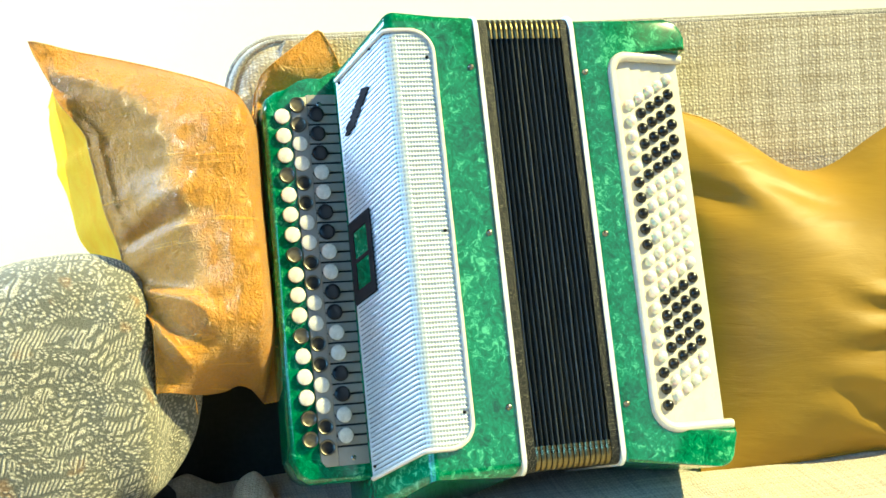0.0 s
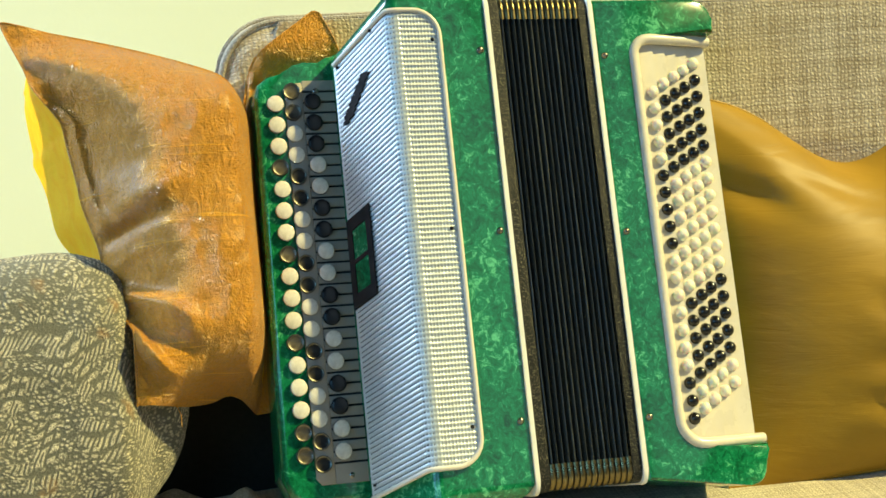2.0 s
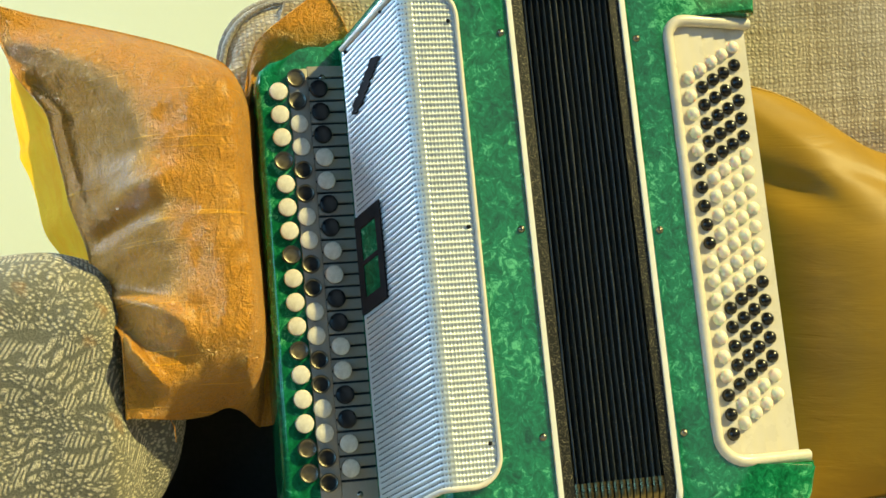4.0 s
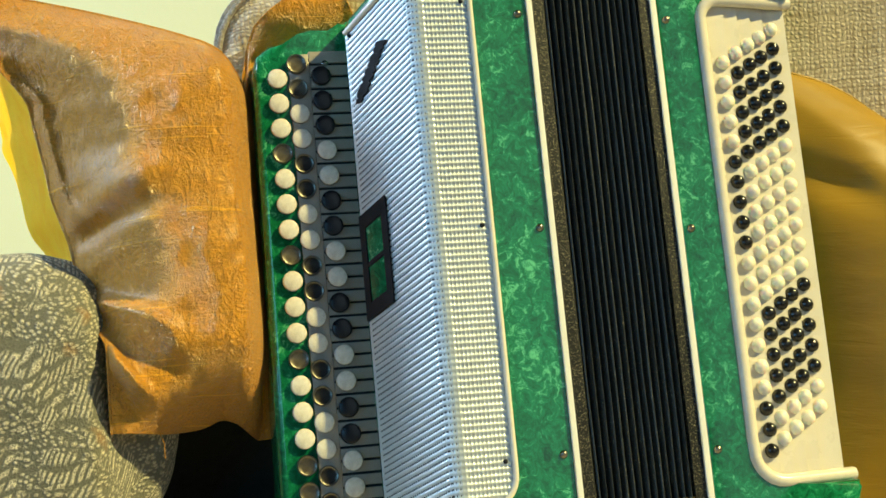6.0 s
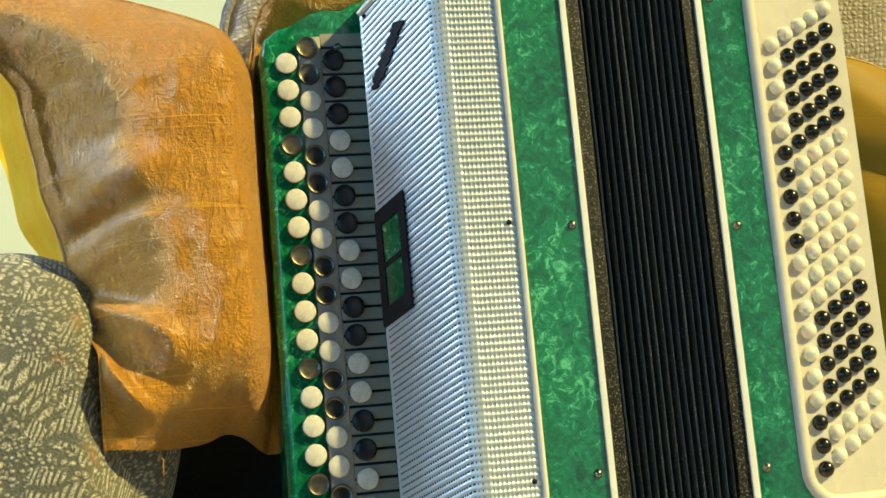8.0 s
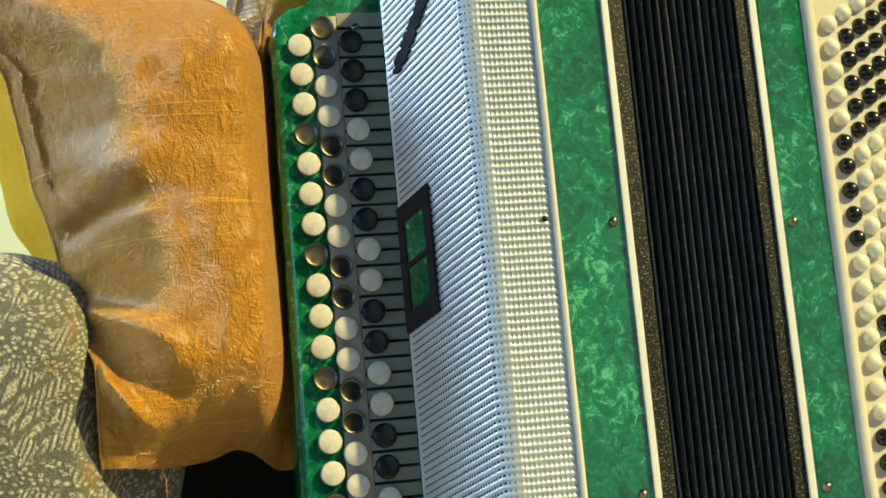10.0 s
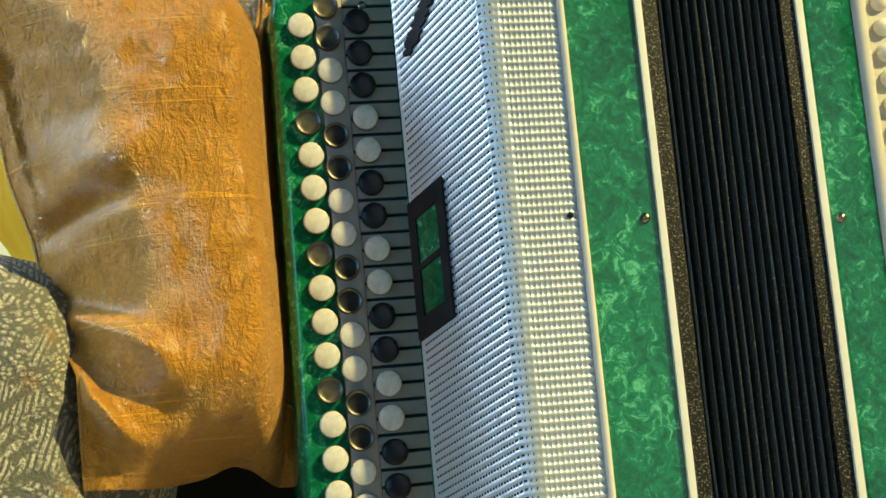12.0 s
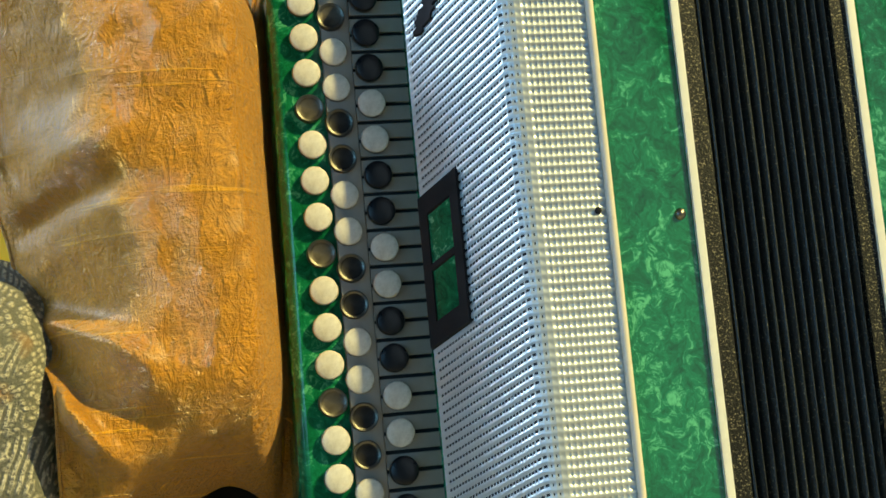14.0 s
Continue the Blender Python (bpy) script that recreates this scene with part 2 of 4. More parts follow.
def satin(name, warm, dark):
    m = Nodes(name, Roughness=0.5, Specular_IOR_Level=0.3)
    v = m.coords()
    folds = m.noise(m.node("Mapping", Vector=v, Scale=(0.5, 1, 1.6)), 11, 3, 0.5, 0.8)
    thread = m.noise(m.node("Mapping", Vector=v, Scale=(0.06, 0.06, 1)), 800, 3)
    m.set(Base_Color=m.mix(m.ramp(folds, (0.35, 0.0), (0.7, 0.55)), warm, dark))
    gather = m.noise(m.node("Mapping", Vector=v, Scale=(0.35, 0.6, 1.5), Rotation=(0, 0.25, 0)), 34, 4, 0.55, 0.6)
    folds = m.math("ADD", folds, m.math("MULTIPLY", gather, 0.55))
    lines = m.ramp(m.noise(m.node("Mapping", Vector=v, Scale=(0.10, 0.10, 1.5)), 70, 2, 0.5), (0.66, 0.0), (0.72, 1.0))
    m.bump(m.math("ADD", m.math("MULTIPLY", folds, 1.0), m.math("ADD", m.math("MULTIPLY", thread, 0.06), m.math("MULTIPLY", lines, -0.08))), 0.4, 0.004)
    return m.mat


def woven(name, light, dark, pitch=0.004):
    """A coarse linen weave: over and under threads of uneven thickness."""
    m = Nodes(name, Roughness=0.9, Sheen_Weight=0.2, Specular_IOR_Level=0.2)
    v = m.coords()
    wob = m.node("VectorMath", op="MULTIPLY_ADD", _0=m.noise(v, 75, 3, out=1), _1=(0.008, 0.008, 0.008), _2=v)
    sep = m.node("SeparateXYZ", Vector=wob)
    s = math.pi / pitch
    a = m.math("SINE", m.math("MULTIPLY", sep, s))
    b = m.math("SINE", m.math("MULTIPLY", m.math("ADD", sep.node.outputs[2], sep.node.outputs[1]), s))
    knot = m.math("MULTIPLY", a, b)
    thread = m.math("ADD", m.math("MULTIPLY", m.math("ABSOLUTE", knot), 0.7), m.math("MULTIPLY", knot, 0.3))
    lone = m.noise(m.node("Mapping", Vector=v, Scale=(1, 0.05, 0.05)), 260, 2)
    lone2 = m.noise(m.node("Mapping", Vector=v, Scale=(0.04, 1, 1)), 260, 2)
    tone = m.math("ADD", m.math("MULTIPLY", m.math("ADD", lone, lone2), 0.5), m.math("MULTIPLY", thread, 0.22))
    fine = m.noise(v, 500, 4)
    col = m.ramp(m.math("ADD", tone, m.math("MULTIPLY", fine, 0.15)), (0.48, dark), (0.82, light))
    m.set(Base_Color=m.mix(m.ramp(m.noise(v, 3.5, 2), (0.4, 0.0), (0.65, 0.4)), col, tuple(c * d for c, d in zip(light, (0.9, 0.78, 0.56)))))
    m.bump(m.math("ADD", thread, m.math("MULTIPLY", fine, 0.4)), 0.5, 0.0013)
    return m.mat


def knit(name, dark, pale, rust):
    """Grey knit with short cream stitches in rows, in patches, and a few rust flecks."""
    m = Nodes(name, Roughness=0.95, Sheen_Weight=0.2, Specular_IOR_Level=0.15)
    v = m.coords()
    warp = m.node("VectorMath", op="MULTIPLY_ADD", _0=m.noise(v, 22, 2, out=1), _1=(0.016, 0.016, 0.016), _2=v)
    xyz = m.node("SeparateXYZ", Vector=warp)
    along = m.math("MULTIPLY", m.math("SUBTRACT", xyz.node.outputs[1], xyz.node.outputs[2]), 0.8)
    cross = m.math("SUBTRACT", xyz, m.math("MULTIPLY", xyz.node.outputs[2], 0.5))

    def bars(p, q, long, pitch):
        """Short bars side by side in columns, like a ladder."""
        a = m.math("ABSOLUTE", m.math("SUBTRACT", m.math("FRACT", m.math("DIVIDE", p, long)), 0.5))
        b = m.math("ABSOLUTE", m.math("SUBTRACT", m.math("FRACT", m.math("DIVIDE", q, pitch)), 0.5))
        return m.math("MULTIPLY", m.ramp(a, (0.30, 1.0), (0.40, 0.0)), m.ramp(b, (0.18, 1.0), (0.36, 0.0)))

    fine = m.noise(v, 700, 4)
    zone = m.noise(v, 34, 2)
    cell = m.node("TexVoronoi", Vector=m.node("Mapping", Vector=warp, Scale=(250, 200, 370), Rotation=(0, 0.25, 0)), Scale=1.0, Randomness=0.8)
    seeds = m.ramp(m.math("ADD", cell, m.math("MULTIPLY", m.math("SUBTRACT", fine, 0.5), 0.4)), (0.24, 1.0), (0.54, 0.0))
    ladders = m.mix(m.ramp(zone, (0.49, 0.0), (0.51, 1.0)), bars(along, cross, 0.0092, 0.0038), bars(cross, along, 0.0086, 0.0038))
    some = m.noise(m.node("Mapping", Vector=v, Location=(3, 1, 2)), 42, 2)
    stitch = m.mix(m.ramp(some, (0.49, 0.0), (0.55, 1.0)), seeds, ladders)
    stitch = m.math("MULTIPLY", stitch, m.ramp(fine, (0.36, 0.25), (0.58, 1.0)))
    ground = m.mix(fine, tuple(c * 0.45 for c in dark), tuple(c * 1.6 for c in dark))
    col = m.mix(m.math("MULTIPLY", stitch, 0.9), ground, pale)
    fleck = m.ramp(m.noise(v, 38, 2), (0.64, 0.0), (0.74, 0.45))
    m.set(Base_Color=m.mix(fleck, col, rust))
    m.bump(m.math("ADD", stitch, m.math("MULTIPLY", fine, 0.5)), 0.7, 0.0025)
    return m.mat


def painted_wall(name, color):
    m = Nodes(name, Roughness=0.85)
    v = m.coords()
    m.set(Base_Color=m.mix(m.noise(v, 2.5, 4), color, tuple(c * 0.95 for c in color)))
    m.bump(m.noise(v, 120, 5), 0.2, 0.001)
    return m.mat


GREEN = pearl_green()
IVORY = plastic("ivory_plastic", (0.70, 0.65, 0.55), 0.3, 0.1)
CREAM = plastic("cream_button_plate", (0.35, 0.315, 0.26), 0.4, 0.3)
STRIP = plastic("white_plastic_strip", (0.82, 0.82, 0.76), 0.3, 0.12)
WHITE_CAP = plastic("white_button_plastic", (0.80, 0.76, 0.66), 0.24, 0.55, 150)
BLACK_CAP = plastic("black_button_plastic", (0.006, 0.007, 0.009), 0.32, 0.1, 90)
STEEL_CAP = metal("worn_steel_button", (0.13, 0.115, 0.09), 0.48, 0.6)
# Darker copy of STEEL_CAP for row B, with its shade put into the colour.
DARK_CAP = metal("shaded_metal_button", (0.045, 0.043, 0.040), 0.45, 0.5)
SKIRT = metal("dull_button_skirt", (0.20, 0.185, 0.15), 0.34, 0.5)
BASS_WHITE = plastic("bass_button_white", (0.84, 0.80, 0.67), 0.28, 0.1, 120, glow_through=0.3)
BASS_BLACK = plastic("bass_button_black", (0.012, 0.012, 0.012), 0.12, 0.05, 90)
LEATHER = leathercloth()
BELLOWS = bellows_cloth()
BRASS = metal("dull_brass", (0.24, 0.19, 0.09), 0.3, 0.55)
STEEL = metal("screw_steel", (0.34, 0.31, 0.26), 0.25, 0.4)
SILVER = silver_grille()
HOLE = plastic("grille_backing_cloth", (0.02, 0.025, 0.03), 0.9, 0.1)
DARK = plastic("dark_grey_frame", (0.008, 0.009, 0.012), 0.85, 0.15)
SLOT = plastic("slot_felt", (0.02, 0.02, 0.018), 0.9, 0.1)
ORANGE = shot_silk("orange_shot_silk", (0.72, 0.29, 0.006), (0.62, 0.30, 0.025))
YELLOW_SILK = thin_silk("yellow_silk", (1.0, 0.64, 0.04), (0.98, 0.52, 0.02))
MUSTARD = satin("mustard_satin", (0.36, 0.205, 0.018), (0.22, 0.13, 0.016))
LINEN = woven("beige_linen_weave", (0.64, 0.57, 0.46), (0.31, 0.25, 0.17))
SEAT_CLOTH = woven("pale_seat_weave", (0.66, 0.60, 0.48), (0.34, 0.29, 0.22), 0.003)
PIPING = woven("grey_piping", (0.45, 0.42, 0.36), (0.2, 0.18, 0.15), 0.003)
KNIT = knit("grey_cream_knit", (0.13, 0.128, 0.10), (0.78, 0.71, 0.53), (0.36, 0.18, 0.06))
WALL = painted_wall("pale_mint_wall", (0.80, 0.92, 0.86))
# For the walls and ceiling out of view, kept dark to cut bounced light.
DIM_WALL = painted_wall("dark_unseen_wall", (0.10, 0.10, 0.10))
# Near-black for added blocks that stand in for deep shade round the arm.
SHADE_BLACK = plastic("shade_black", (0.018, 0.02, 0.018), 0.95, 0.3, 300)
FLOOR_MAT = plastic("brown_floor_boards", (0.16, 0.10, 0.055), 0.45, 0.3, 12)

# ---- room ----
RX0, RX1, RY0, RY1, RZ = -1.9, 1.48, -3.4, 2.5, 3.65


def wall(name, plane, lo, hi, thick, hole=None, material=DIM_WALL, label="unseen dark grey wall that cuts bounced light"):
    """A wall in the plane x or y = plane[1], from lo to hi (along, up), with one opening through it."""
    bm = bmesh.new()
    a0, z0, a1, z1 = *lo, *hi

    def block(p, q, r, s):
        if plane[0] == "x":
            box((min(plane[1], plane[1] + thick), p, q), (max(plane[1], plane[1] + thick), r, s), bm=bm)
        else:
            box((p, min(plane[1], plane[1] + thick), q), (r, max(plane[1], plane[1] + thick), s), bm=bm)

    if hole:
        h0, k0, h1, k1 = hole
        block(a0, z0, h0, z1), block(h1, z0, a1, z1), block(h0, z0, h1, k0), block(h0, k1, h1, z1)
    else:
        block(a0, z0, a1, z1)
    return tagged(part(name, bm, material, smooth=False), label, "wall", kind="structure")


north = wall("wall_north", ("y", 0.0), (-2.2, 0), (2.3, RZ), 0.15, material=WALL, label="pale mint painted wall in sunlight")
north.matrix_world = pose(-0.3, 1.15, 0, 0, 0, 38)
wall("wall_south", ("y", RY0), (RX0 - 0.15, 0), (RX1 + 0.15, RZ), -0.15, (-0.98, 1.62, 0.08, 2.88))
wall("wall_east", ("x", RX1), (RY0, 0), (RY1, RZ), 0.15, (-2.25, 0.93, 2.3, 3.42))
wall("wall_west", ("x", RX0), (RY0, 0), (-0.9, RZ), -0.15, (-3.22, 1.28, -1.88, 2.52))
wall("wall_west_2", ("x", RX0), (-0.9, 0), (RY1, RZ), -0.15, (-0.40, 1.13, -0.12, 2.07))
tagged(part("ceiling", box((RX0 - 0.15, RY0 - 0.15, RZ), (RX1 + 0.15, RY1 + 0.15, RZ + 0.12)), DIM_WALL, smooth=False), "unseen dark grey ceiling that cuts bounced light", "ceiling", kind="structure")
tagged(part("floor", box((RX0 - 0.15, RY0 - 0.15, -0.1), (RX1 + 0.15, RY1 + 0.15, 0.0)), FLOOR_MAT, smooth=False), "brown wooden floor", "floor", kind="structure")

# ---- accordion ----
ACCORDION = Matrix(((0.9222, -0.3751, -0.0946, 0.0), (0.3830, 0.8514, 0.3584, 0.0), (-0.0539, -0.3667, 0.9288, 0.7329), (0, 0, 0, 1)))
DEPTH = 0.15
accordion = thing("button_accordion", "green pearl button accordion with silver grille leaning on a sofa", "accordion", place=ACCORDION)


def drop(y, z):
    """The treble side slants down towards its keyboard."""
    return -min(max(y, 0.0), 0.042) / 0.041 * (0.0255 + 0.0395 * z)


def shear(bm):
    for v in bm.verts:
        v.co.z += drop(v.co.y, v.co.z)
    return bm


def treble_body():
    outline = [(0.006, 0.0)]
    for i in range(8):
        a = radians(-90 - i * 47 / 7)
        outline.append((-0.0690 + 0.0125 * math.cos(a), 0.0125 + 0.0125 * math.sin(a)))
    outline += [(-0.1135, 0.043), (-0.1150, 0.046), (-0.1150, DEPTH), (0.006, DEPTH)]
    return shear(prism(outline, -0.2135, 0.2070, "z", 0.009, 4))


part("treble_body", treble_body(), GREEN, accordion, "green pearl celluloid casing")


def keyboard():
    pts = [(-0.108, -0.207), (-0.170, -0.206), (-0.180, -0.199), (-0.186, -0.184), (-0.1835, 0.135), (-0.180, 0.148), (-0.171, 0.1555), (-0.160, 0.157),
           (-0.148, 0.158), (-0.137, 0.161), (-0.127, 0.166), (-0.118, 0.1715), (-0.108, 0.1755)]
    return prism(pts, 0.0648, 0.112, "y", 0.006, 4)


part("fingerboard", keyboard(), GREEN, accordion, "green pearl fingerboard")

PITCH = 0.0185
ROW_A = [(-0.1666, 0.1297 - PITCH * i, 0.0601) for i in range(17)]
ROW_B = [(-0.1523, 0.1399 - PITCH * i, 0.0588) for i in range(18)]
ROW_C = [(-0.1348, 0.1306 - PITCH * i, 0.0576) for i in range(17)]
KIND_A = "WWWSWWWSWWWSWWWSS"
KIND_B = "SSWWDDWWDDWWDDWWDD"
KIND_C = "KKKWWKKWWKKWWKKWW"


def button_plate():
    """The ivory plate under the inner rows: a solid edge and tongues between the slots of the button levers."""
    outline = [(-0.1425, -0.1915), (-0.154, -0.1915), (-0.1585, -0.186), (-0.1575, 0.1415), (-0.1535, 0.1475), (-0.1425, 0.1480)]
    bm = prism(outline, 0.0622, 0.0655, "y", 0.0008, 2)
    cuts = sorted([z for _, z, _ in ROW_B] + [z for _, z, _ in ROW_C])
    levels = [-0.1915] + [v for z in cuts for v in (z - 0.0009, z + 0.0009)] + [0.1495]
    for lo, hi in zip(levels[::2], levels[1::2]):
        if hi - lo > 0.0006:
            box((-0.1425, 0.0623, lo), (-0.110, 0.0655, hi), 0.0003, 1, bm=bm)
    return bm


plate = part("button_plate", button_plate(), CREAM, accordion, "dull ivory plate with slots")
part("slot_felt", box((-0.1425, 0.0644, -0.19), (-0.1105, 0.0656, 0.147)), SLOT, accordion)
for x, z in ((-0.131, 0.1405), (-0.129, -0.1855)):
    ob = part("plate_screw", lathe([(0, -0.0009), (0.0015, -0.0007), (0.0024, 0), (0.0024, 0.001)], 12), STEEL, accordion)
    ob.location = (x, 0.0622, z)


def cap(rim):
    """A treble button: a flat, slightly hollow or domed cap on a stem."""
    if rim:
        prof = [(0, 0.0007), (0.004, 0.0006), (0.0056, 0.0003), (0.0062, -0.0002), (0.0068, -0.0003), (0.0072, 0.0004), (0.0072, 0.0034), (0.0066, 0.0038), (0.0035, 0.0039), (0.0035, 0.0075), (0, 0.0075)]
    else:
        prof = [(0, -0.0004), (0.003, -0.0003), (0.0056, 0.0), (0.0067, 0.0004), (0.0072, 0.0012), (0.0072, 0.0034), (0.0067, 0.0038), (0.0035, 0.0039), (0.0035, 0.0075), (0, 0.0075)]
    bm = lathe(prof, 28)
    for f in bm.faces:
        f.material_index = 1 if f.calc_center_median().xz.length > (0.0058 if rim else 0.00705) else 0
    return bm


caps = {"W": None, "K": None, "S": None, "D": None}
for row, kinds in ((ROW_A, KIND_A), (ROW_B, KIND_B), (ROW_C, KIND_C)):
    for (x, z, y), k in zip(row, kinds):
        mat, label = {"W": ([WHITE_CAP, SKIRT], "white plastic button in a metal skirt"), "K": ([BLACK_CAP, SKIRT], "black plastic button in a metal skirt"), "S": ([STEEL_CAP, SKIRT], "worn dark metal button"), "D": ([DARK_CAP, SKIRT], "blackened metal button")}[k]
        if caps[k] is None:
            caps[k] = part("treble_button", cap(k in "SD"), mat, accordion, label)
            ob = caps[k]
        else:
            ob = tagged(like(caps[k], Matrix()), label)
        ob.matrix_basis = pose(x + random.uniform(-2e-4, 2e-4), y + random.uniform(-3e-4, 3e-4), z, random.uniform(-2.5, 2.5), 0, random.uniform(-2.5, 2.5))


# The grille: a bent sheet with rows of holes; s runs from its free edge over the ridge and down the flank.
GR_EDGE, GR_RIDGE = -0.0360, -0.0695
GR_C, GR_R, GR_TURN = Vector((GR_RIDGE, 0.0150)), 0.0180, 47.5


def grille_at(s, out=0.0):
    """Place (x, y) and outward normal at a length s along the bent section."""
    flat = GR_EDGE - GR_RIDGE
    arc = GR_R * radians(GR_TURN)
    if s < flat:
        return Vector((GR_EDGE - s, GR_C.y - GR_R - out)), Vector((0, -1))
    a = radians(-90) - min(s - flat, arc) / GR_R
    n = Vector((math.cos(a), math.sin(a)))
    p = GR_C + n * (GR_R + out)
    if s > flat + arc:
        p = p + Vector((n.y, -n.x)) * (s - flat - arc)
    return p, n


GR_LEN = (GR_EDGE - GR_RIDGE) + GR_R * radians(GR_TURN) + 0.0524
GR_FLANK = GR_LEN - 0.0547
GR_TOP, GR_BOT, GR_CORNER = 0.189, -0.188, 0.022


def grille_limits(s):
    """Lower and upper end of the sheet at a length s, with its round corners at the free edge."""
    cut = 0.0
    if s < GR_CORNER:
        cut = GR_CORNER - math.sqrt(max(0.0, GR_CORNER**2 - (GR_CORNER - s) ** 2))
    return GR_BOT + cut, GR_TOP - cut


def grille_sheet():
    """Rows of pressed dents between raised ribs, wide on the front and narrow on the flank, each dent pierced past the bend."""
    bm = bmesh.new()
    rows = 88
    at_s, at_z = (0.0, 0.16, 0.38, 0.62, 0.84), (0.0, 0.20, 0.36, 0.66, 0.84)
    deep_s, deep_z = (0.0, 0.75, 1.0, 1.0, 0.75), (0.0, 0.15, 1.0, 1.0, 0.25)
    sub = len(at_s)
    flat, bent = GR_EDGE - GR_RIDGE, GR_EDGE - GR_RIDGE + GR_R * radians(GR_TURN)
    starts = [bent * k / 17 for k in range(17)] + [bent + (GR_LEN - bent) * k / 29 for k in range(30)]
    cols = len(starts) - 1
    pitch_z = (GR_TOP - GR_BOT) / rows
    ns, nz = cols * sub, rows * sub
    grid = []
    for i in range(ns + 1):
        c = min(i // sub, cols - 1)
        s = starts[c] + (starts[c + 1] - starts[c]) * (at_s[i % sub] if i < ns else 1.0)
        p, n = grille_at(s)
        on_bend = flat - 0.001 < s < flat + 0.010
        depth = 0.00066 if s < flat - 0.001 else 0.0003 if on_bend else 0.00035
        column = []
        for j in range(nz + 1):
            z = GR_BOT + (j // sub + at_z[j % sub]) * pitch_z if j < nz else GR_TOP
            rib = (0.00022 if s < flat - 0.001 else 0.00005 if on_bend else 0.00009) * math.cos(2 * math.pi * (z - GR_BOT) / pitch_z)
            q = p + n * (rib - depth * deep_s[i % sub] * deep_z[j % sub])
            column.append(bm.verts.new((q.x, q.y, z + drop(p.y, z))))
        grid.append(column)
    for i in range(ns):
        s = (starts[i // sub] + starts[i // sub + 1]) / 2
        lo, hi = grille_limits(s)
        for j in range(nz):
            z = GR_BOT + (j // sub + 0.5) * pitch_z
            if not lo < z < hi:
                continue
            f = bm.faces.new((grid[i][j], grid[i + 1][j], grid[i + 1][j + 1], grid[i][j + 1]))
            wide = (1, 2, 3) if s > flat + 0.010 else (2,)
            hole = s > flat + 0.003 and i % sub in wide and j % sub == 2 and i // sub < cols - 1
            f.material_index = 1 if hole else 0
    bmesh.ops.delete(bm, geom=[v for v in bm.verts if not v.link_faces], context="VERTS")
    return bm


grille = part("grille", grille_sheet(), [SILVER, HOLE], accordion, "perforated silver metal grille bent over the front edge")


def grille_rim():
    pts = []
    for i in range(30):
        s = GR_LEN * (1 - i / 29)
        if s < GR_CORNER:
            break
        pts.append((s, 0))
    path = []
    for s, _ in pts:
        path.append((s, GR_BOT))
    for i in range(9):
        a = i / 8 * math.pi / 2
        path.append((GR_CORNER * (1 - math.sin(a)), GR_BOT + GR_CORNER * (1 - math.cos(a))))
    path += [(0.0, GR_BOT + GR_CORNER + (GR_TOP - GR_BOT - 2 * GR_CORNER) * k / 12) for k in range(1, 12)]
    for i in range(9):
        a = i / 8 * math.pi / 2
        path.append((GR_CORNER * (1 - math.cos(a)), GR_TOP - GR_CORNER * (1 - math.sin(a))))
    path += [(s, GR_TOP) for s, _ in reversed(pts)]
    out = []
    for s, z in path:
        p, n = grille_at(s)
        q = p + n * 0.0004
        out.append((q.x, q.y, z + drop(p.y, z)))
    return tube(out, 0.0021, 10)


part("grille_rim", grille_rim(), IVORY, accordion, "narrow cream plastic edging")


def on_flank(s, z, out=0.0):
    p, n = grille_at(s, out)
    return Vector((p.x, p.y, z + drop(p.y, z)))


def screw(radius, name, place, normal, material=STEEL, parent=accordion):
    ob = part(name, lathe([(0, -0.42 * radius * 2), (radius * 0.5, -0.36 * radius * 2), (radius * 0.85, -0.2 * radius * 2), (radius, 0), (radius, 0.0008)], 14), material, parent)
    ob.matrix_basis = Matrix.Translation(place) @ Vector((0, -1, 0)).rotation_difference(Vector(normal)).to_matrix().to_4x4()
    return ob


for z in (0.1635, 0.0035, -0.1575):
    screw(0.0017, "grille_screw", (-0.0422, -0.0033, z), (0, -1, 0), DARK)
for s, z in ((GR_FLANK + 0.0148, 0.186), (GR_FLANK + 0.0507, 0.184), (GR_FLANK + 0.0515, -0.178)):
    p, n = grille_at(s)
    screw(0.0015, "grille_screw", on_flank(s, z, 0.0004), (n.x, n.y, 0), DARK)


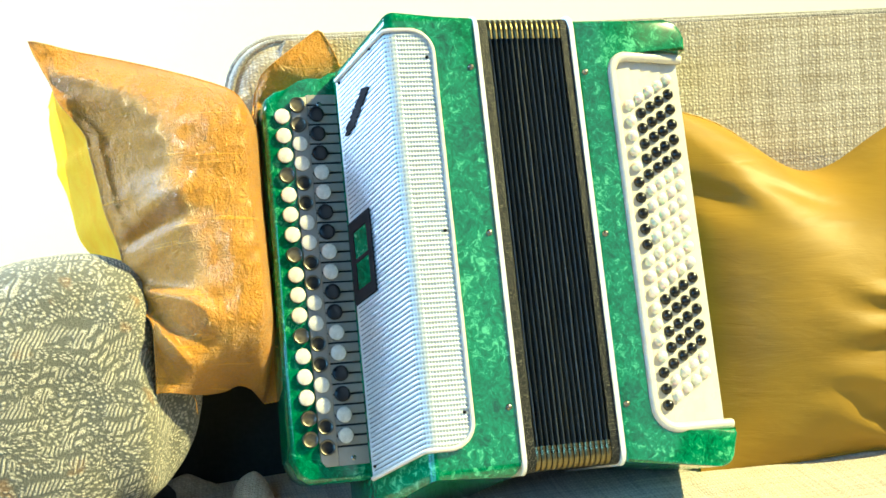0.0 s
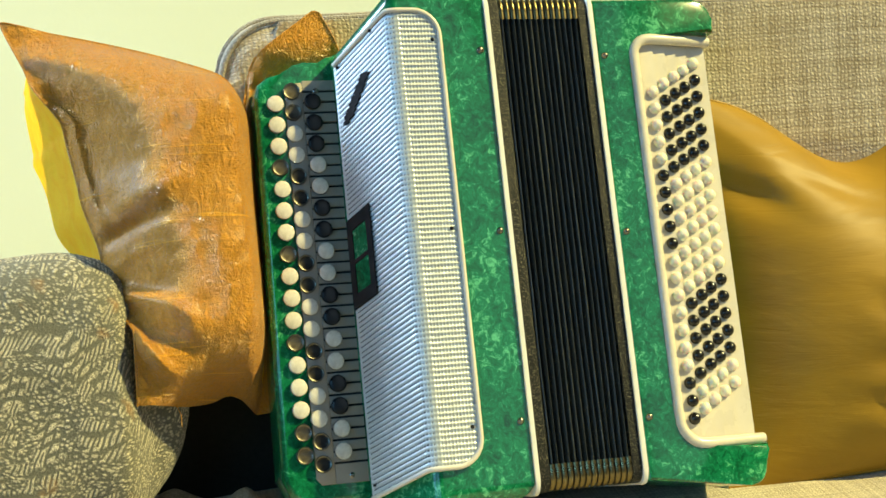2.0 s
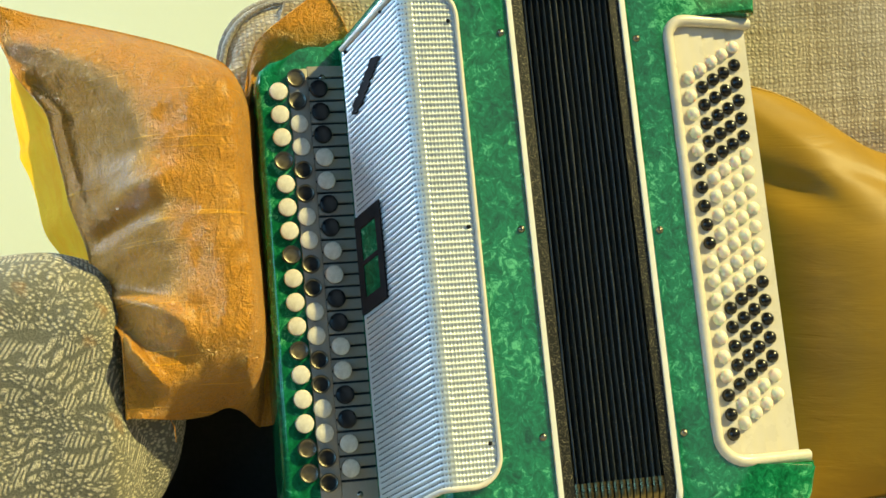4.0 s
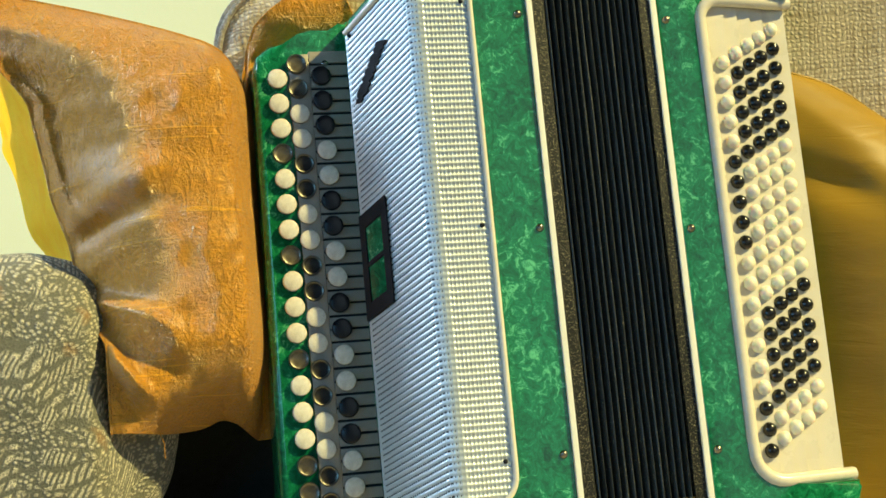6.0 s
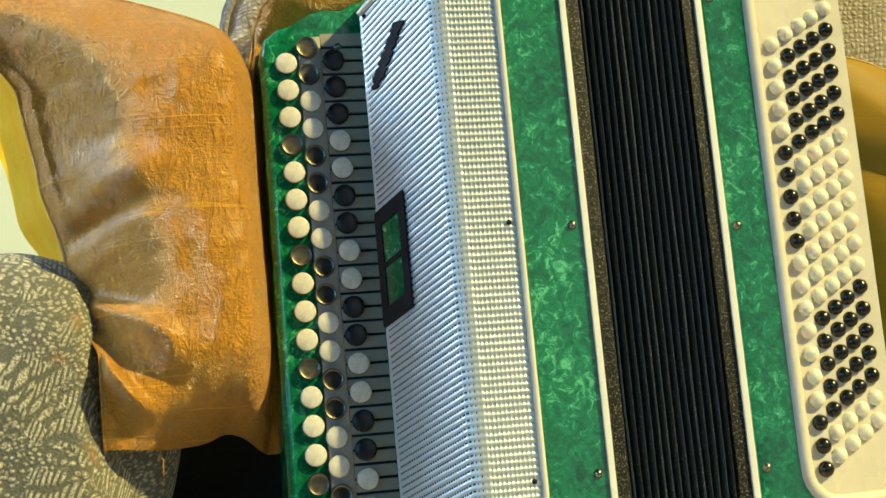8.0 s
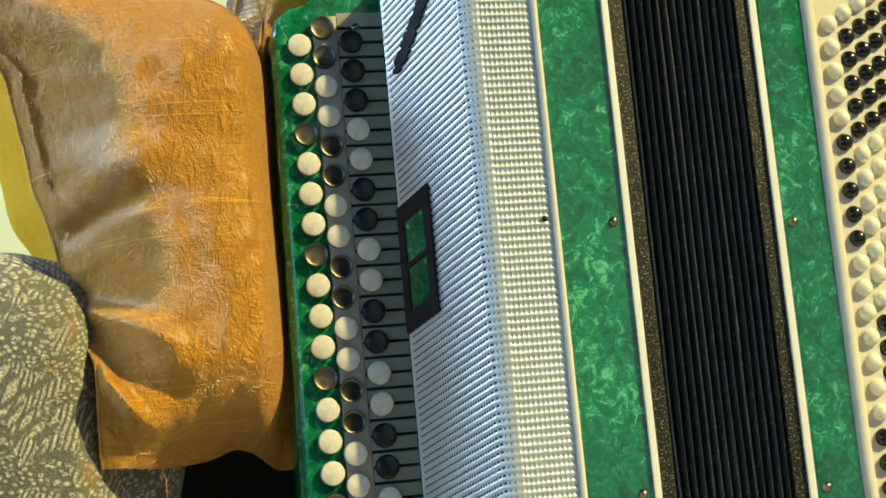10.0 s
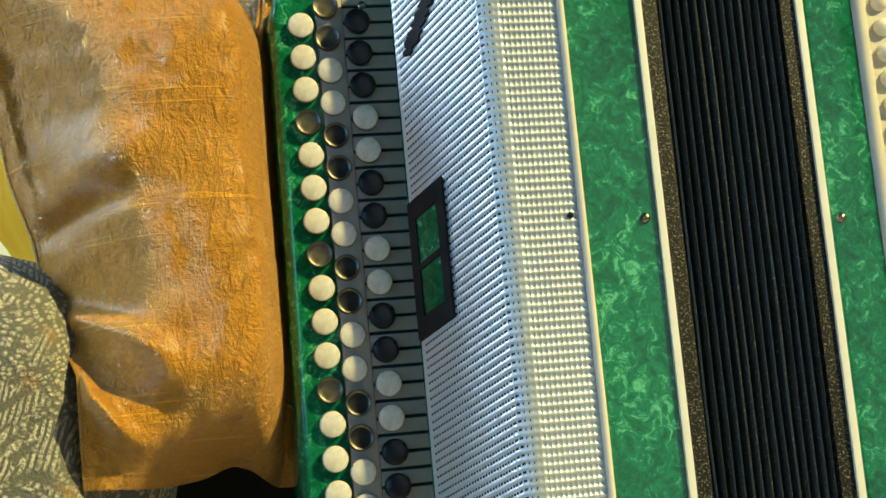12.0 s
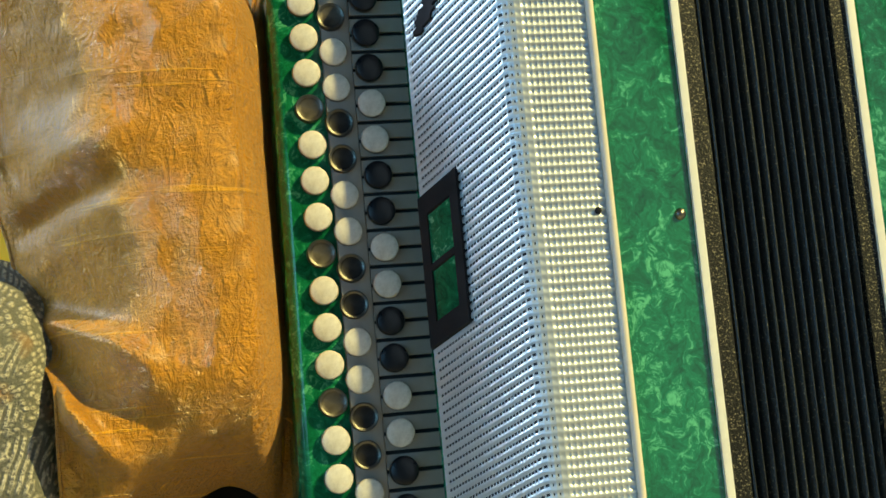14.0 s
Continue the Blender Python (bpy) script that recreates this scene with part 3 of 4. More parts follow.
def badge():
    """A dark frame on the flank with two green panes."""
    root = None
    s0, s1, zt, zb = GR_FLANK + 0.0308, GR_FLANK + 0.0548, 0.0478, -0.0285

    def at(u, v, out):
        s, z = s0 + (s1 - s0) * u, zb + (zt - zb) * v
        return on_flank(s, z, out)

    def bar(u0, v0, u1, v1, o0, o1, bm):
        lo = [bm.verts.new(at(u, v, o0)) for u, v in ((u0, v0), (u1, v0), (u1, v1), (u0, v1))]
        hi = [bm.verts.new(at(u, v, o1)) for u, v in ((u0, v0), (u1, v0), (u1, v1), (u0, v1))]
        bm.faces.new(hi)
        for i in range(4):
            bm.faces.new((lo[i], lo[(i + 1) % 4], hi[(i + 1) % 4], hi[i]))

    bm = bmesh.new()
    for u0, v0, u1, v1 in ((0, 0, 0.2, 1), (0.8, 0, 1, 1), (0.2, 0, 0.8, 0.14), (0.2, 0.86, 0.8, 1), (0.2, 0.48, 0.8, 0.52)):
        bar(u0, v0, u1, v1, -0.0005, 0.0022, bm)
    root = part("badge_frame", bm, DARK, accordion, "dark plastic frame with two green panes", smooth=False)
    for v0, v1 in ((0.14, 0.48), (0.52, 0.86)):
        bm = bmesh.new()
        bar(0.2, v0, 0.8, v1, -0.0004, 0.0009, bm)
        part("badge_pane", bm, GREEN, root, "green pearl pane", smooth=False)


badge()


def emblem():
    """A dark raised script mark, as a plain slanting shape."""
    bm = bmesh.new()
    a, b = (GR_FLANK + 0.0225, 0.1555), (GR_FLANK + 0.0468, 0.1290)
    steps = [(i / 24, 0.0047 + 0.0009 * math.sin(i * 2.3) - 0.0014 * (i % 6 == 4) - 0.0016 * (i > 21)) for i in range(25)]
    rings = []
    for u, w in steps:
        s, z = a[0] + (b[0] - a[0]) * u, a[1] + (b[1] - a[1]) * u
        rings.append([bm.verts.new(on_flank(s + k * w, z + 0.6 * k * w, o)) for k, o in ((0.9, 0.0), (0.9, 0.0014), (-0.9, 0.0014), (-0.9, 0.0))])
    for p, q in zip(rings, rings[1:]):
        for k in range(3):
            bm.faces.new((p[k], p[k + 1], q[k + 1], q[k]))
    bm.faces.new(rings[0])
    bm.faces.new(rings[-1][::-1])
    part("emblem", bm, DARK, accordion, "small dark raised maker's mark", smooth=False)


emblem()


# Bellows, its frames and the white strips.
def slab(x0, x1, grow, material, name, label="", radius=0.012, bevel=0.0008):
    loop = rounded(-grow, -0.2150 - grow, DEPTH + grow, 0.2030 + grow, radius)
    return part(name, prism(loop, x0, x1, "x", bevel, 2), material, accordion, label)


slab(0.0062, 0.0102, 0.0022, STRIP, "white_strip", "white plastic strip round the casing")
slab(0.0999, 0.1042, 0.0022, STRIP, "white_strip", "white plastic strip round the casing")
slab(0.0102, 0.0195, 0.0002, LEATHER, "bellows_frame", "black leathercloth bellows frame")
slab(0.0915, 0.0999, 0.0002, LEATHER, "bellows_frame", "black leathercloth bellows frame")
FOLDS, BX0, BX1 = 14, 0.0195, 0.0915


def bellows():
    bm = bmesh.new()
    step = (BX1 - BX0) / FOLDS
    rings = []
    shape = ((0.0, 0.0085), (0.22, 0.0035), (0.36, 0.0012), (0.5, 0.0006), (0.64, 0.0012), (0.78, 0.0035))
    for k in range(FOLDS):
        for u, inset in shape:
            rings.append((BX0 + (k + u) * step, inset + random.uniform(-2e-4, 2e-4)))
    rings.append((BX1, 0.0085))
    loops = []
    for x, inset in rings:
        loop = rounded(inset, -0.2140 + inset, DEPTH - inset, 0.2020 - inset, 0.011, 5)
        # long sides are divided, so that the folds can waver a little
        dense = []
        for (y0, z0), (y1, z1) in zip(loop, loop[1:] + loop[:1]):
            n = 24 if abs(z1 - z0) > 0.2 else 1
            dense += [(y0 + (y1 - y0) * i / n, z0 + (z1 - z0) * i / n) for i in range(n)]
        loops.append([bm.verts.new((x + 0.0007 * noise.noise((x * 90, z * 14, 3)), y, z)) for y, z in dense])
    for a, b in zip(loops, loops[1:]):
        for i in range(len(a)):
            bm.faces.new((a[i], a[(i + 1) % len(a)], b[(i + 1) % len(b)], b[i]))
    return bm


part("bellows", bellows(), BELLOWS, accordion, "closed black cloth bellows with fine folds")


def corner_guard(top):
    """A bent brass cap over one corner of a fold."""
    bm = bmesh.new()
    rings = []
    for i in range(9):
        u = i / 8
        if u < 0.45:
            y, z, ny, nz = 0.0, -0.011 * (0.45 - u) / 0.45 - 0.011, -1.0, 0.0
            z = -0.011 - 0.010 * (0.45 - u) / 0.45
        else:
            a = (u - 0.45) / 0.55 * math.pi / 2
            y, z, ny, nz = 0.011 - 0.011 * math.cos(a), -0.011 + 0.011 * math.sin(a), -math.cos(a), math.sin(a)
        ring = []
        for k in range(5):
            b = -1.15 + 2.3 * k / 4
            h = 0.0021 * math.cos(b) - 0.0012
            ring.append(bm.verts.new((0.0023 * math.sin(b), y + ny * h, (z + nz * h) * (1 if top else -1))))
        rings.append(ring)
    for p, q in zip(rings, rings[1:]):
        for k in range(4):
            bm.faces.new((p[k], p[k + 1], q[k + 1], q[k]))
    return bm


for top, z in ((True, 0.2022), (False, -0.2142)):
    first = part("corner_guard", corner_guard(top), BRASS, accordion, "dull brass fold corner")
    for k in range(FOLDS):
        place = pose(BX0 + (k + 0.5) * (BX1 - BX0) / FOLDS, 0, z)
        if k == 0:
            first.matrix_basis = place
        else:
            tagged(like(first, place), "dull brass fold corner")

for x, zs in ((-0.0004, (0.1546, 0.0, -0.1564)), (0.1115, (0.148, -0.0064, -0.1628))):
    for z in zs:
        screw(0.0030, "frame_screw", (x, 0.0, z), (0, -1, 0))


# Bass side.
def bass_body():
    inner = [(0.2175, 0.168), (0.150, 0.168), (0.142, 0.164), (0.139, 0.155), (0.139, -0.168), (0.144, -0.186), (0.155, -0.193), (0.2175, -0.193)]
    ring = rounded(0.1042, -0.2145, 0.2175, 0.1985, 0.018, 6, (0, 1, 1, 0))
    right_low = ring[1:8]
    right_high = ring[8:15]
    c_shape = [ring[0], *right_low, *inner[::-1], *right_high, ring[-1]]
    bm = prism(c_shape, 0.0, 0.05, "y", 0.003, 3)
    prism(ring, 0.0495, DEPTH, "y", 0.006, 3, bm=bm)
    for v in bm.verts:
        low = smooth((-0.194 - v.co.z) / 0.014)
        v.co.z -= 0.0150 * low * (v.co.x - 0.1042) / 0.1133
        v.co.x -= 0.0035 * low * (v.co.x - 0.1042) / 0.1133
    return bm


part("bass_body", bass_body(), GREEN, accordion, "green pearl bass casing")
BASS_X = [0.1541, 0.1663, 0.1784, 0.1896, 0.2015]
BASS_Z = [0.1159, 0.1237, 0.1307, 0.1370, 0.1440]
BASS_STEP = 0.01492


def bass_depth(c):
    return 0.0052 + 0.003 * c


def bass_plate():
    """The ivory well: five flat steps that fall away from the front."""
    edges = [0.138, 0.1602, 0.1723, 0.1840, 0.1956, 0.2150]
    section = [(0.138, 0.0492)]
    for c in range(5):
        section += [(edges[c] + (0.0006 if c else 0), bass_depth(c)), (edges[c + 1] - 0.0006, bass_depth(c) + 0.0003)]
    section.append((0.2150, 0.0492))
    return prism(section, -0.188, 0.163, "z")


part("bass_plate", bass_plate(), IVORY, accordion, "ivory plastic stepped plate")


def bass_rim():
    def depth(x):
        return 0.0015 + 0.0125 * max(0.0, (x - 0.152) / 0.064) ** 1.2

    path = [(x, depth(x), 0.1628) for x in (0.2165, 0.2150, 0.205, 0.19, 0.175, 0.163, 0.154)]
    for i in range(1, 7):
        a = i / 6 * math.pi / 2
        path.append((0.154 - 0.0155 * math.sin(a), 0.0015, 0.1628 - 0.0155 * (1 - math.cos(a))))
    path += [(0.1385, 0.0015, 0.13 - 0.29 * k / 10) for k in range(11)]
    for i in range(1, 8):
        a = i / 7 * math.pi / 2
        path.append((0.1385 + 0.022 * (1 - math.cos(a)), 0.0015, -0.166 - 0.0228 * math.sin(a)))
    path += [(x, depth(x), -0.1890) for x in (0.17, 0.185, 0.20, 0.212, 0.2190, 0.2205)]
    return tube(path, 0.0047, 12)


part("bass_rim", bass_rim(), IVORY, accordion, "rounded ivory rim round the bass plate")


def bass_button():
    ball = [(0.0054 * math.sin(k / 7 * math.pi / 2), -0.0006 - 0.0046 * math.cos(k / 7 * math.pi / 2)) for k in range(8)]
    ball[0] = (0, ball[0][1])
    return lathe(ball + [(0.0044, 0.0004), (0.0036, 0.0010), (0.0034, 0.002), (0, 0.002)], 20)


bass_caps = {}
for r in range(20):
    for c in range(5):
        black = (5 <= r <= 9 or r >= 17) if c == 0 else (1 <= r <= 5 or 13 <= r <= 17)
        label = "small black bass button" if black else "small ivory bass button"
        place = pose(BASS_X[c] + random.uniform(-2e-4, 2e-4), bass_depth(c) + random.uniform(-3e-4, 5e-4), BASS_Z[c] - BASS_STEP * r, random.uniform(-3, 3), 0, random.uniform(-3, 3))
        if black in bass_caps:
            tagged(like(bass_caps[black], place), label)
        else:
            bass_caps[black] = part("bass_button", bass_button(), BASS_BLACK if black else BASS_WHITE, accordion, label)
            bass_caps[black].matrix_basis = place
part("strap_bracket", box((0.2165, 0.02, -0.208), (0.2205, 0.035, -0.196), 0.001), STEEL, accordion, "small bright strap bracket")
part("foot", prism([(0.185, 0.05), (0.200, 0.035), (0.205, 0.05), (0.195, 0.075)], -0.2185, -0.2135, "z", 0.001, 2), IVORY, accordion, "small ivory foot")

# ---- sofa ----
SOFA = pose(-0.245, 0.082, 0, 0, 0, 20) @ Matrix.Translation((0.3165, -0.347, 0))
SEAT = 0.470
sofa = thing("sofa", "beige woven linen sofa with piped back cushion and knitted arm roll", "sofa", place=SOFA)


def top_edge(x):
    """The upper edge of the back sinks a little towards the far end."""
    return 0.905 - 0.016 * (x + 0.3165)


def back_cushion():
    """The back: a slab with round upper corners, leaning back."""
    pts = rounded(-0.318, 0.585, 1.22, 0.905, 0.055, 8, (0, 0, 1, 1))
    bm = prism(pts, 0.33, 0.392, "y", 0.018, 5)
    for v in bm.verts:
        v.co.y += (v.co.z - 0.7) * 0.10
        v.co.z += (top_edge(v.co.x) - 0.905) * max(0.0, (v.co.z - 0.585) / 0.32)
    return bm


back = part("back_cushion", back_cushion(), LINEN, sofa, "beige linen back cushion")
edge = [(-0.3175, 0.66), (-0.3175, 0.75), (-0.3175, 0.82)] + [(-0.263 - 0.0545 * math.cos(a), 0.8505 + 0.0545 * math.sin(a)) for a in [i / 8 * math.pi / 2 for i in range(9)]]
edge += [(x, top_edge(x) + 0.001) for x in (0.0, 0.3, 0.6, 0.9, 1.19)]
for dy, label in ((0.0, "grey corded piping along the front edge"), (0.045, "grey corded piping along the rear edge")):
    part("piping", tube([(x, 0.337 + dy + (z - 0.7) * 0.10, z) for x, z in edge], 0.0024, 8), PIPING, back, label)


def seat_cushion():
    def f(u, v):
        x, y = -0.75 + 2.0 * u, -0.42 + 0.80 * v
        z = SEAT + 0.004 * noise.noise((x * 6, y * 6, 0)) + 0.0015 * noise.noise((x * 22, y * 22, 5))
        edge_y = min(1.0, (y + 0.42) / 0.06)
        z -= 0.05 * (1 - math.sqrt(max(0, 1 - (1 - edge_y) ** 2)))
        return (x, y, z)

    bm = sheet(110, 60, f)
    box((-0.75, -0.415, 0.26), (1.25, 0.38, 0.42), 0.02, 3, bm=bm)
    return bm


part("seat_cushion", seat_cushion(), SEAT_CLOTH, sofa, "pale woven seat cushion")
# Added black block: the deep shade beside the cushion, put into its colour.
part("back_frame", box((-0.72, 0.350, 0.10), (-0.26, 0.50, 0.60), 0.01, 2), SHADE_BLACK, sofa, "added black block for the deep shade beside the cushion")
part("back_frame", box((-0.26, 0.405, 0.10), (1.20, 0.56, 0.80), 0.02, 3), LINEN, sofa, "linen covered frame behind the cushion")
part("base", box((-0.75, -0.40, 0.08), (1.25, 0.62, 0.262), 0.02, 3), LINEN, sofa)
for x, y in ((-0.68, -0.33), (1.18, -0.33), (-0.68, 0.55), (1.18, 0.55)):
    part("leg", prism(rounded(x - 0.025, y - 0.025, x + 0.025, y + 0.025, 0.008, 3), 0.0, 0.085, "z"), FLOOR_MAT, sofa)


def arm():
    """A fat rolled arm with a broad domed end that faces up and forwards."""
    to_sofa = SOFA.inverted() @ ACCORDION

    def f(u, v):
        a = 2 * math.pi * u
        if v < 0.5:
            t = v / 0.5 * math.pi / 2
            rho, deep = math.sin(t) ** 0.80, 0.068 * (1 - math.cos(t)) ** 1.35
        else:
            rho, deep = 1.0, 0.068 + 0.16 * (v - 0.5) / 0.5
        ca, sa = math.cos(a), math.sin(a)
        deep += 0.034 * smooth((rho * ca - 0.42) / 0.30)
        r = 1 + 0.02 * noise.noise((ca * 1.6, sa * 1.6, deep * 9)) + 0.006 * noise.noise((ca * 6, sa * 6, deep * 30))
        wide, high = (0.108 if ca > 0 else 0.18), (0.124 if sa > 0 else 0.112 + 0.06 * smooth(0.3 - ca))
        soft = 0.003 * noise.noise((ca * rho * 3, sa * rho * 3, 2))
        return to_sofa @ Vector((-0.356 + wide * ca * rho * r, 0.044 + deep + soft, -0.105 + high * sa * rho * r))

    bm = sheet(140, 110, f, close_u=True)
    bmesh.ops.remove_doubles(bm, verts=bm.verts, dist=1e-5)
    bmesh.ops.holes_fill(bm, edges=[e for e in bm.edges if e.is_boundary])
    return bm


part("arm", arm(), KNIT, sofa, "rounded arm in grey and cream knit")
# Another added black block, for the shade below the rolled arm.
part("arm_shade_block", box((-0.72, 0.02, 0.10), (-0.40, 0.36, 0.50), 0.04, 3), SHADE_BLACK, sofa, "added black block for the shade under the arm")


# ---- pillows ----
def pillow(name, label, corners, thick, front, back_mat, dish=(0.06, 0.06), n=60, wrinkle=0.006, bend=None, seed=0, fill=(0.42, 0.30)):
    """A square pillow with drawn-in edges between its four corners (upper left, upper right, lower left, lower right)."""
    ul, ur, ll, lr = [Vector(c) for c in corners]
    out = (ll - ul).cross(ur - ul).normalized()
    root = thing(name, label, "pillow")

    def face(side):
        def f(u, v):
            p = (ul * (1 - u) + ur * u) * (1 - v) + (ll * (1 - u) + lr * u) * v
            a, b = 2 * u - 1, 2 * v - 1
            du, dv = (ur - ul + lr - ll) / 2, (ll - ul + lr - ur) / 2
            p = p - du * (a * (1 - b * b) * dish[0]) - dv * (b * (1 - a * a) * dish[1])
            if bend:
                p = p + bend(u, v)
            h = max(0.0, (1 - a * a) * (1 - b * b)) ** (fill[0] if side > 0 else fill[1])
            creep = noise.noise((u * 3.1 + seed, v * 3.1, side * 7.0)) * 0.5 + noise.noise((u * 7 + seed, v * 5, side * 3.0)) * 0.3
            rad = 0.0
            for cu, cv in ((0, 0), (1, 0), (0, 1), (1, 1)):
                d = math.hypot(u - cu, v - cv)
                ang = math.atan2(v - cv, u - cu)
                rad += math.exp(-d * 4.5) * math.sin(ang * 11 + seed + cu * 2 + cv) * min(1, d * 9)
            edge = min(1.0, h * 2.2)
            return p + out * side * (thick[0 if side > 0 else 1] * h + wrinkle * (2.2 * creep + 1.3 * rad) * edge)
        return f

    part("front_panel", sheet(n, n, face(1)), front, root)
    part("back_panel", sheet(n, n, face(-1)), back_mat, root)
    rim = [face(1)(u, v) for u, v in [(i / 24, 0) for i in range(24)] + [(1, i / 24) for i in range(24)] + [(1 - i / 24, 1) for i in range(24)] + [(0, 1 - i / 24) for i in range(25)]]
    part("seam", tube(rim, 0.0012, 6), front, root)
    return root


def along(z, knots):
    """A smooth line through a few (height, value) knots that run downwards."""
    for (z0, x0), (z1, x1) in zip(knots, knots[1:]):
        if z >= z1:
            k = min(1.0, max(0.0, (z0 - z) / (z0 - z1)))
            return x0 + (x1 - x0) * (0.6 * k + 0.4 * smooth(k))
    return knots[-1][1]


SILK_SEAM = ((0.210, -0.3865), (0.157, -0.3655), (0.120, -0.3405), (0.060, -0.3300), (0.014, -0.3170), (-0.030, -0.3085), (-0.057, -0.2968), (-0.115, -0.2970))
SILK_BELLY = ((0.205, -0.345), (0.160, -0.289), (0.130, -0.264), (0.095, -0.255), (0.060, -0.258), (0.030, -0.246), (-0.010, -0.240), (-0.045, -0.246), (-0.115, -0.262))


def silk_pillow():
    """Stands against the end of the fingerboard: its side rolls back to the seam, its far corner sticks out behind."""
    root = thing("silk_pillow", "crinkled orange silk pillow with yellow back, propped on the sofa arm", "pillow", place=ACCORDION)
    BEND = 0.80

    def outline(u, v):
        w = min(1.0, u / BEND)
        top = 0.2085 + 0.0062 * math.sin(math.pi * w ** 0.85) - 0.061 * w ** 0.92 - 0.012 * smooth((w - 0.90) / 0.10)
        if u > BEND:
            k = (u - BEND) / (1 - BEND)
            top += 0.034 * smooth(k / 0.10) + 0.048 * min(1.0, k / 0.72) - 0.046 * smooth((k - 0.70) / 0.30)
        low = -0.1150 - 0.0025 * bell(w, 0.35, 0.2) + 0.005 * bell(w, 0.72, 0.10) - 0.010 * smooth((w - 0.8) / 0.2)
        z = top + (low - top) * v
        left = along(z, SILK_SEAM)
        if u < BEND:
            x = left + (-0.1885 - left) * w
        else:
            x = -0.1885 + 0.092 * (u - BEND) / (1 - BEND)
        return x, z

    def ridge(x, z, p, q, wide, high, bow=0.004):
        """A fold along a line from p to q, dying away at both ends."""
        wx, wz = q[0] - p[0], q[1] - p[1]
        long = math.hypot(wx, wz)
        k = ((x - p[0]) * wx + (z - p[1]) * wz) / long ** 2
        off = ((x - p[0]) * wz - (z - p[1]) * wx) / long + bow * math.sin(k * 3)
        return high * bell(off, 0.0, wide) * smooth(k / 0.25 + 0.3) * smooth((1.15 - k) / 0.6)

    def front(u, v):
        x, z = outline(u, v)
        left, belly = along(z, SILK_SEAM), along(z, SILK_BELLY) + 0.006 * noise.noise((z * 34, 1, 5))
        corner = smooth((-0.045 - z) / 0.06)
        crest = 0.028 + 0.036 * smooth((z - 0.115) / 0.085) + 0.022 * smooth((-0.055 - z) / 0.055)
        seam = 0.088 - 0.012 * smooth((z - 0.08) / 0.08) - 0.041 * smooth((-0.025 - z) / 0.035)
        if x < belly:
            k = (x - left) / (belly - left)
            fall = 1.22 * k if k < 0.62 else 0.7564 + 0.2436 * (1 - ((1 - k) / 0.38) ** 1.9)
            y = seam + (crest - seam) * fall
        else:
            k = min(1.0, (x - belly) / (-0.1885 - belly))
            y = crest - 0.004 * math.sin(math.pi * k) + (0.010 + 0.012 * corner) * k * k + 0.034 * max(0.0, (k - 0.70) / 0.30) ** 1.7
        # the upper and lower edges round away
        y += 0.016 * (1 - min(1.0, v / 0.10)) ** 2 * smooth((x - left) / 0.04)
        y += 0.022 * (1 - min(1.0, (1 - v) / 0.09)) ** 2 * (1 - 0.6 * bell(x, -0.29, 0.02))
        y += 0.030 * (1 - min(1.0, (1 - v) / 0.17)) ** 2 * smooth((x + 0.278) / 0.05)
        behind = 0.121 - 0.047 * smooth((z - 0.13) / 0.06)
        y += (behind - y) * smooth((u - 0.785) / 0.06)
        fade = smooth(u / 0.04) * smooth(v / 0.05) * smooth((1 - v) / 0.04)
        soft = noise.noise((x * 16, z * 12, 1.0)) * 0.004 + noise.noise((x * 30 + z * 22, z * 60 - x * 12, 4.0)) * 0.0014
        soft += 0.0010 * noise.noise((x * 90 - z * 60, z * 45 + x * 30, 9.0))
        # folds that run out from where the arm presses in
        crease = -ridge(x, z, (-0.310, -0.022), (-0.246, -0.056), 0.0075, 0.0135)
        crease += ridge(x, z, (-0.300, -0.048), (-0.244, -0.082), 0.0080, 0.0075, 0.002)
        crease -= ridge(x, z, (-0.299, -0.054), (-0.266, -0.096), 0.0055, 0.0135, -0.003)
        crease += ridge(x, z, (-0.294, -0.070), (-0.278, -0.112), 0.0055, 0.0050, 0.0)
        crease -= ridge(x, z, (-0.322, 0.030), (-0.250, 0.062), 0.0100, 0.0060)
        crease += ridge(x, z, (-0.322, 0.018), (-0.255, 0.036), 0.0070, 0.0050)
        crease -= ridge(x, z, (-0.314, -0.004), (-0.262, 0.010), 0.0060, 0.0024)
        crease -= ridge(x, z, (-0.372, 0.178), (-0.300, 0.148), 0.0070, 0.0040)
        crease += ridge(x, z, (-0.362, 0.150), (-0.310, 0.120), 0.0080, 0.0040)
        # the folded hem that stands up beside the seam
        hem = x - left - 0.0075 - 0.0022 * noise.noise((z * 55, 2, 3))
        fold = -0.0046 * bell(hem, 0.0, 0.0036) * smooth((0.150 - z) / 0.03) * smooth((z - 0.022) / 0.03)
        fold += 0.0014 * bell(hem, 0.0085, 0.0040) * smooth((0.140 - z) / 0.03) * smooth((z - 0.02) / 0.03)
        return (x, y + (soft + crease) * fade + fold * (1 + 0.35 * noise.noise((z * 90, 4, 1))), z)

    def back(u, v):
        rx, ry, rz = front(u, v)
        if u in (0.0, 1.0) or v in (0.0, 1.0):
            return (rx, ry, rz)
        h = max(0.0, (1 - (2 * u - 1) ** 2) * (1 - (2 * v - 1) ** 2)) ** 0.33
        ripple = 0.0022 * noise.noise((rz * 38, u * 7, 8)) * h
        deep = max(ry + 0.003, 0.086 + 0.010 * smooth((u - 0.2) / 0.4))
        return (rx + ripple, deep, rz)

    part("front_panel", sheet(190, 170, front), ORANGE, root)
    part("back_panel", sheet(80, 80, back), YELLOW_SILK, root, "yellow silk back")

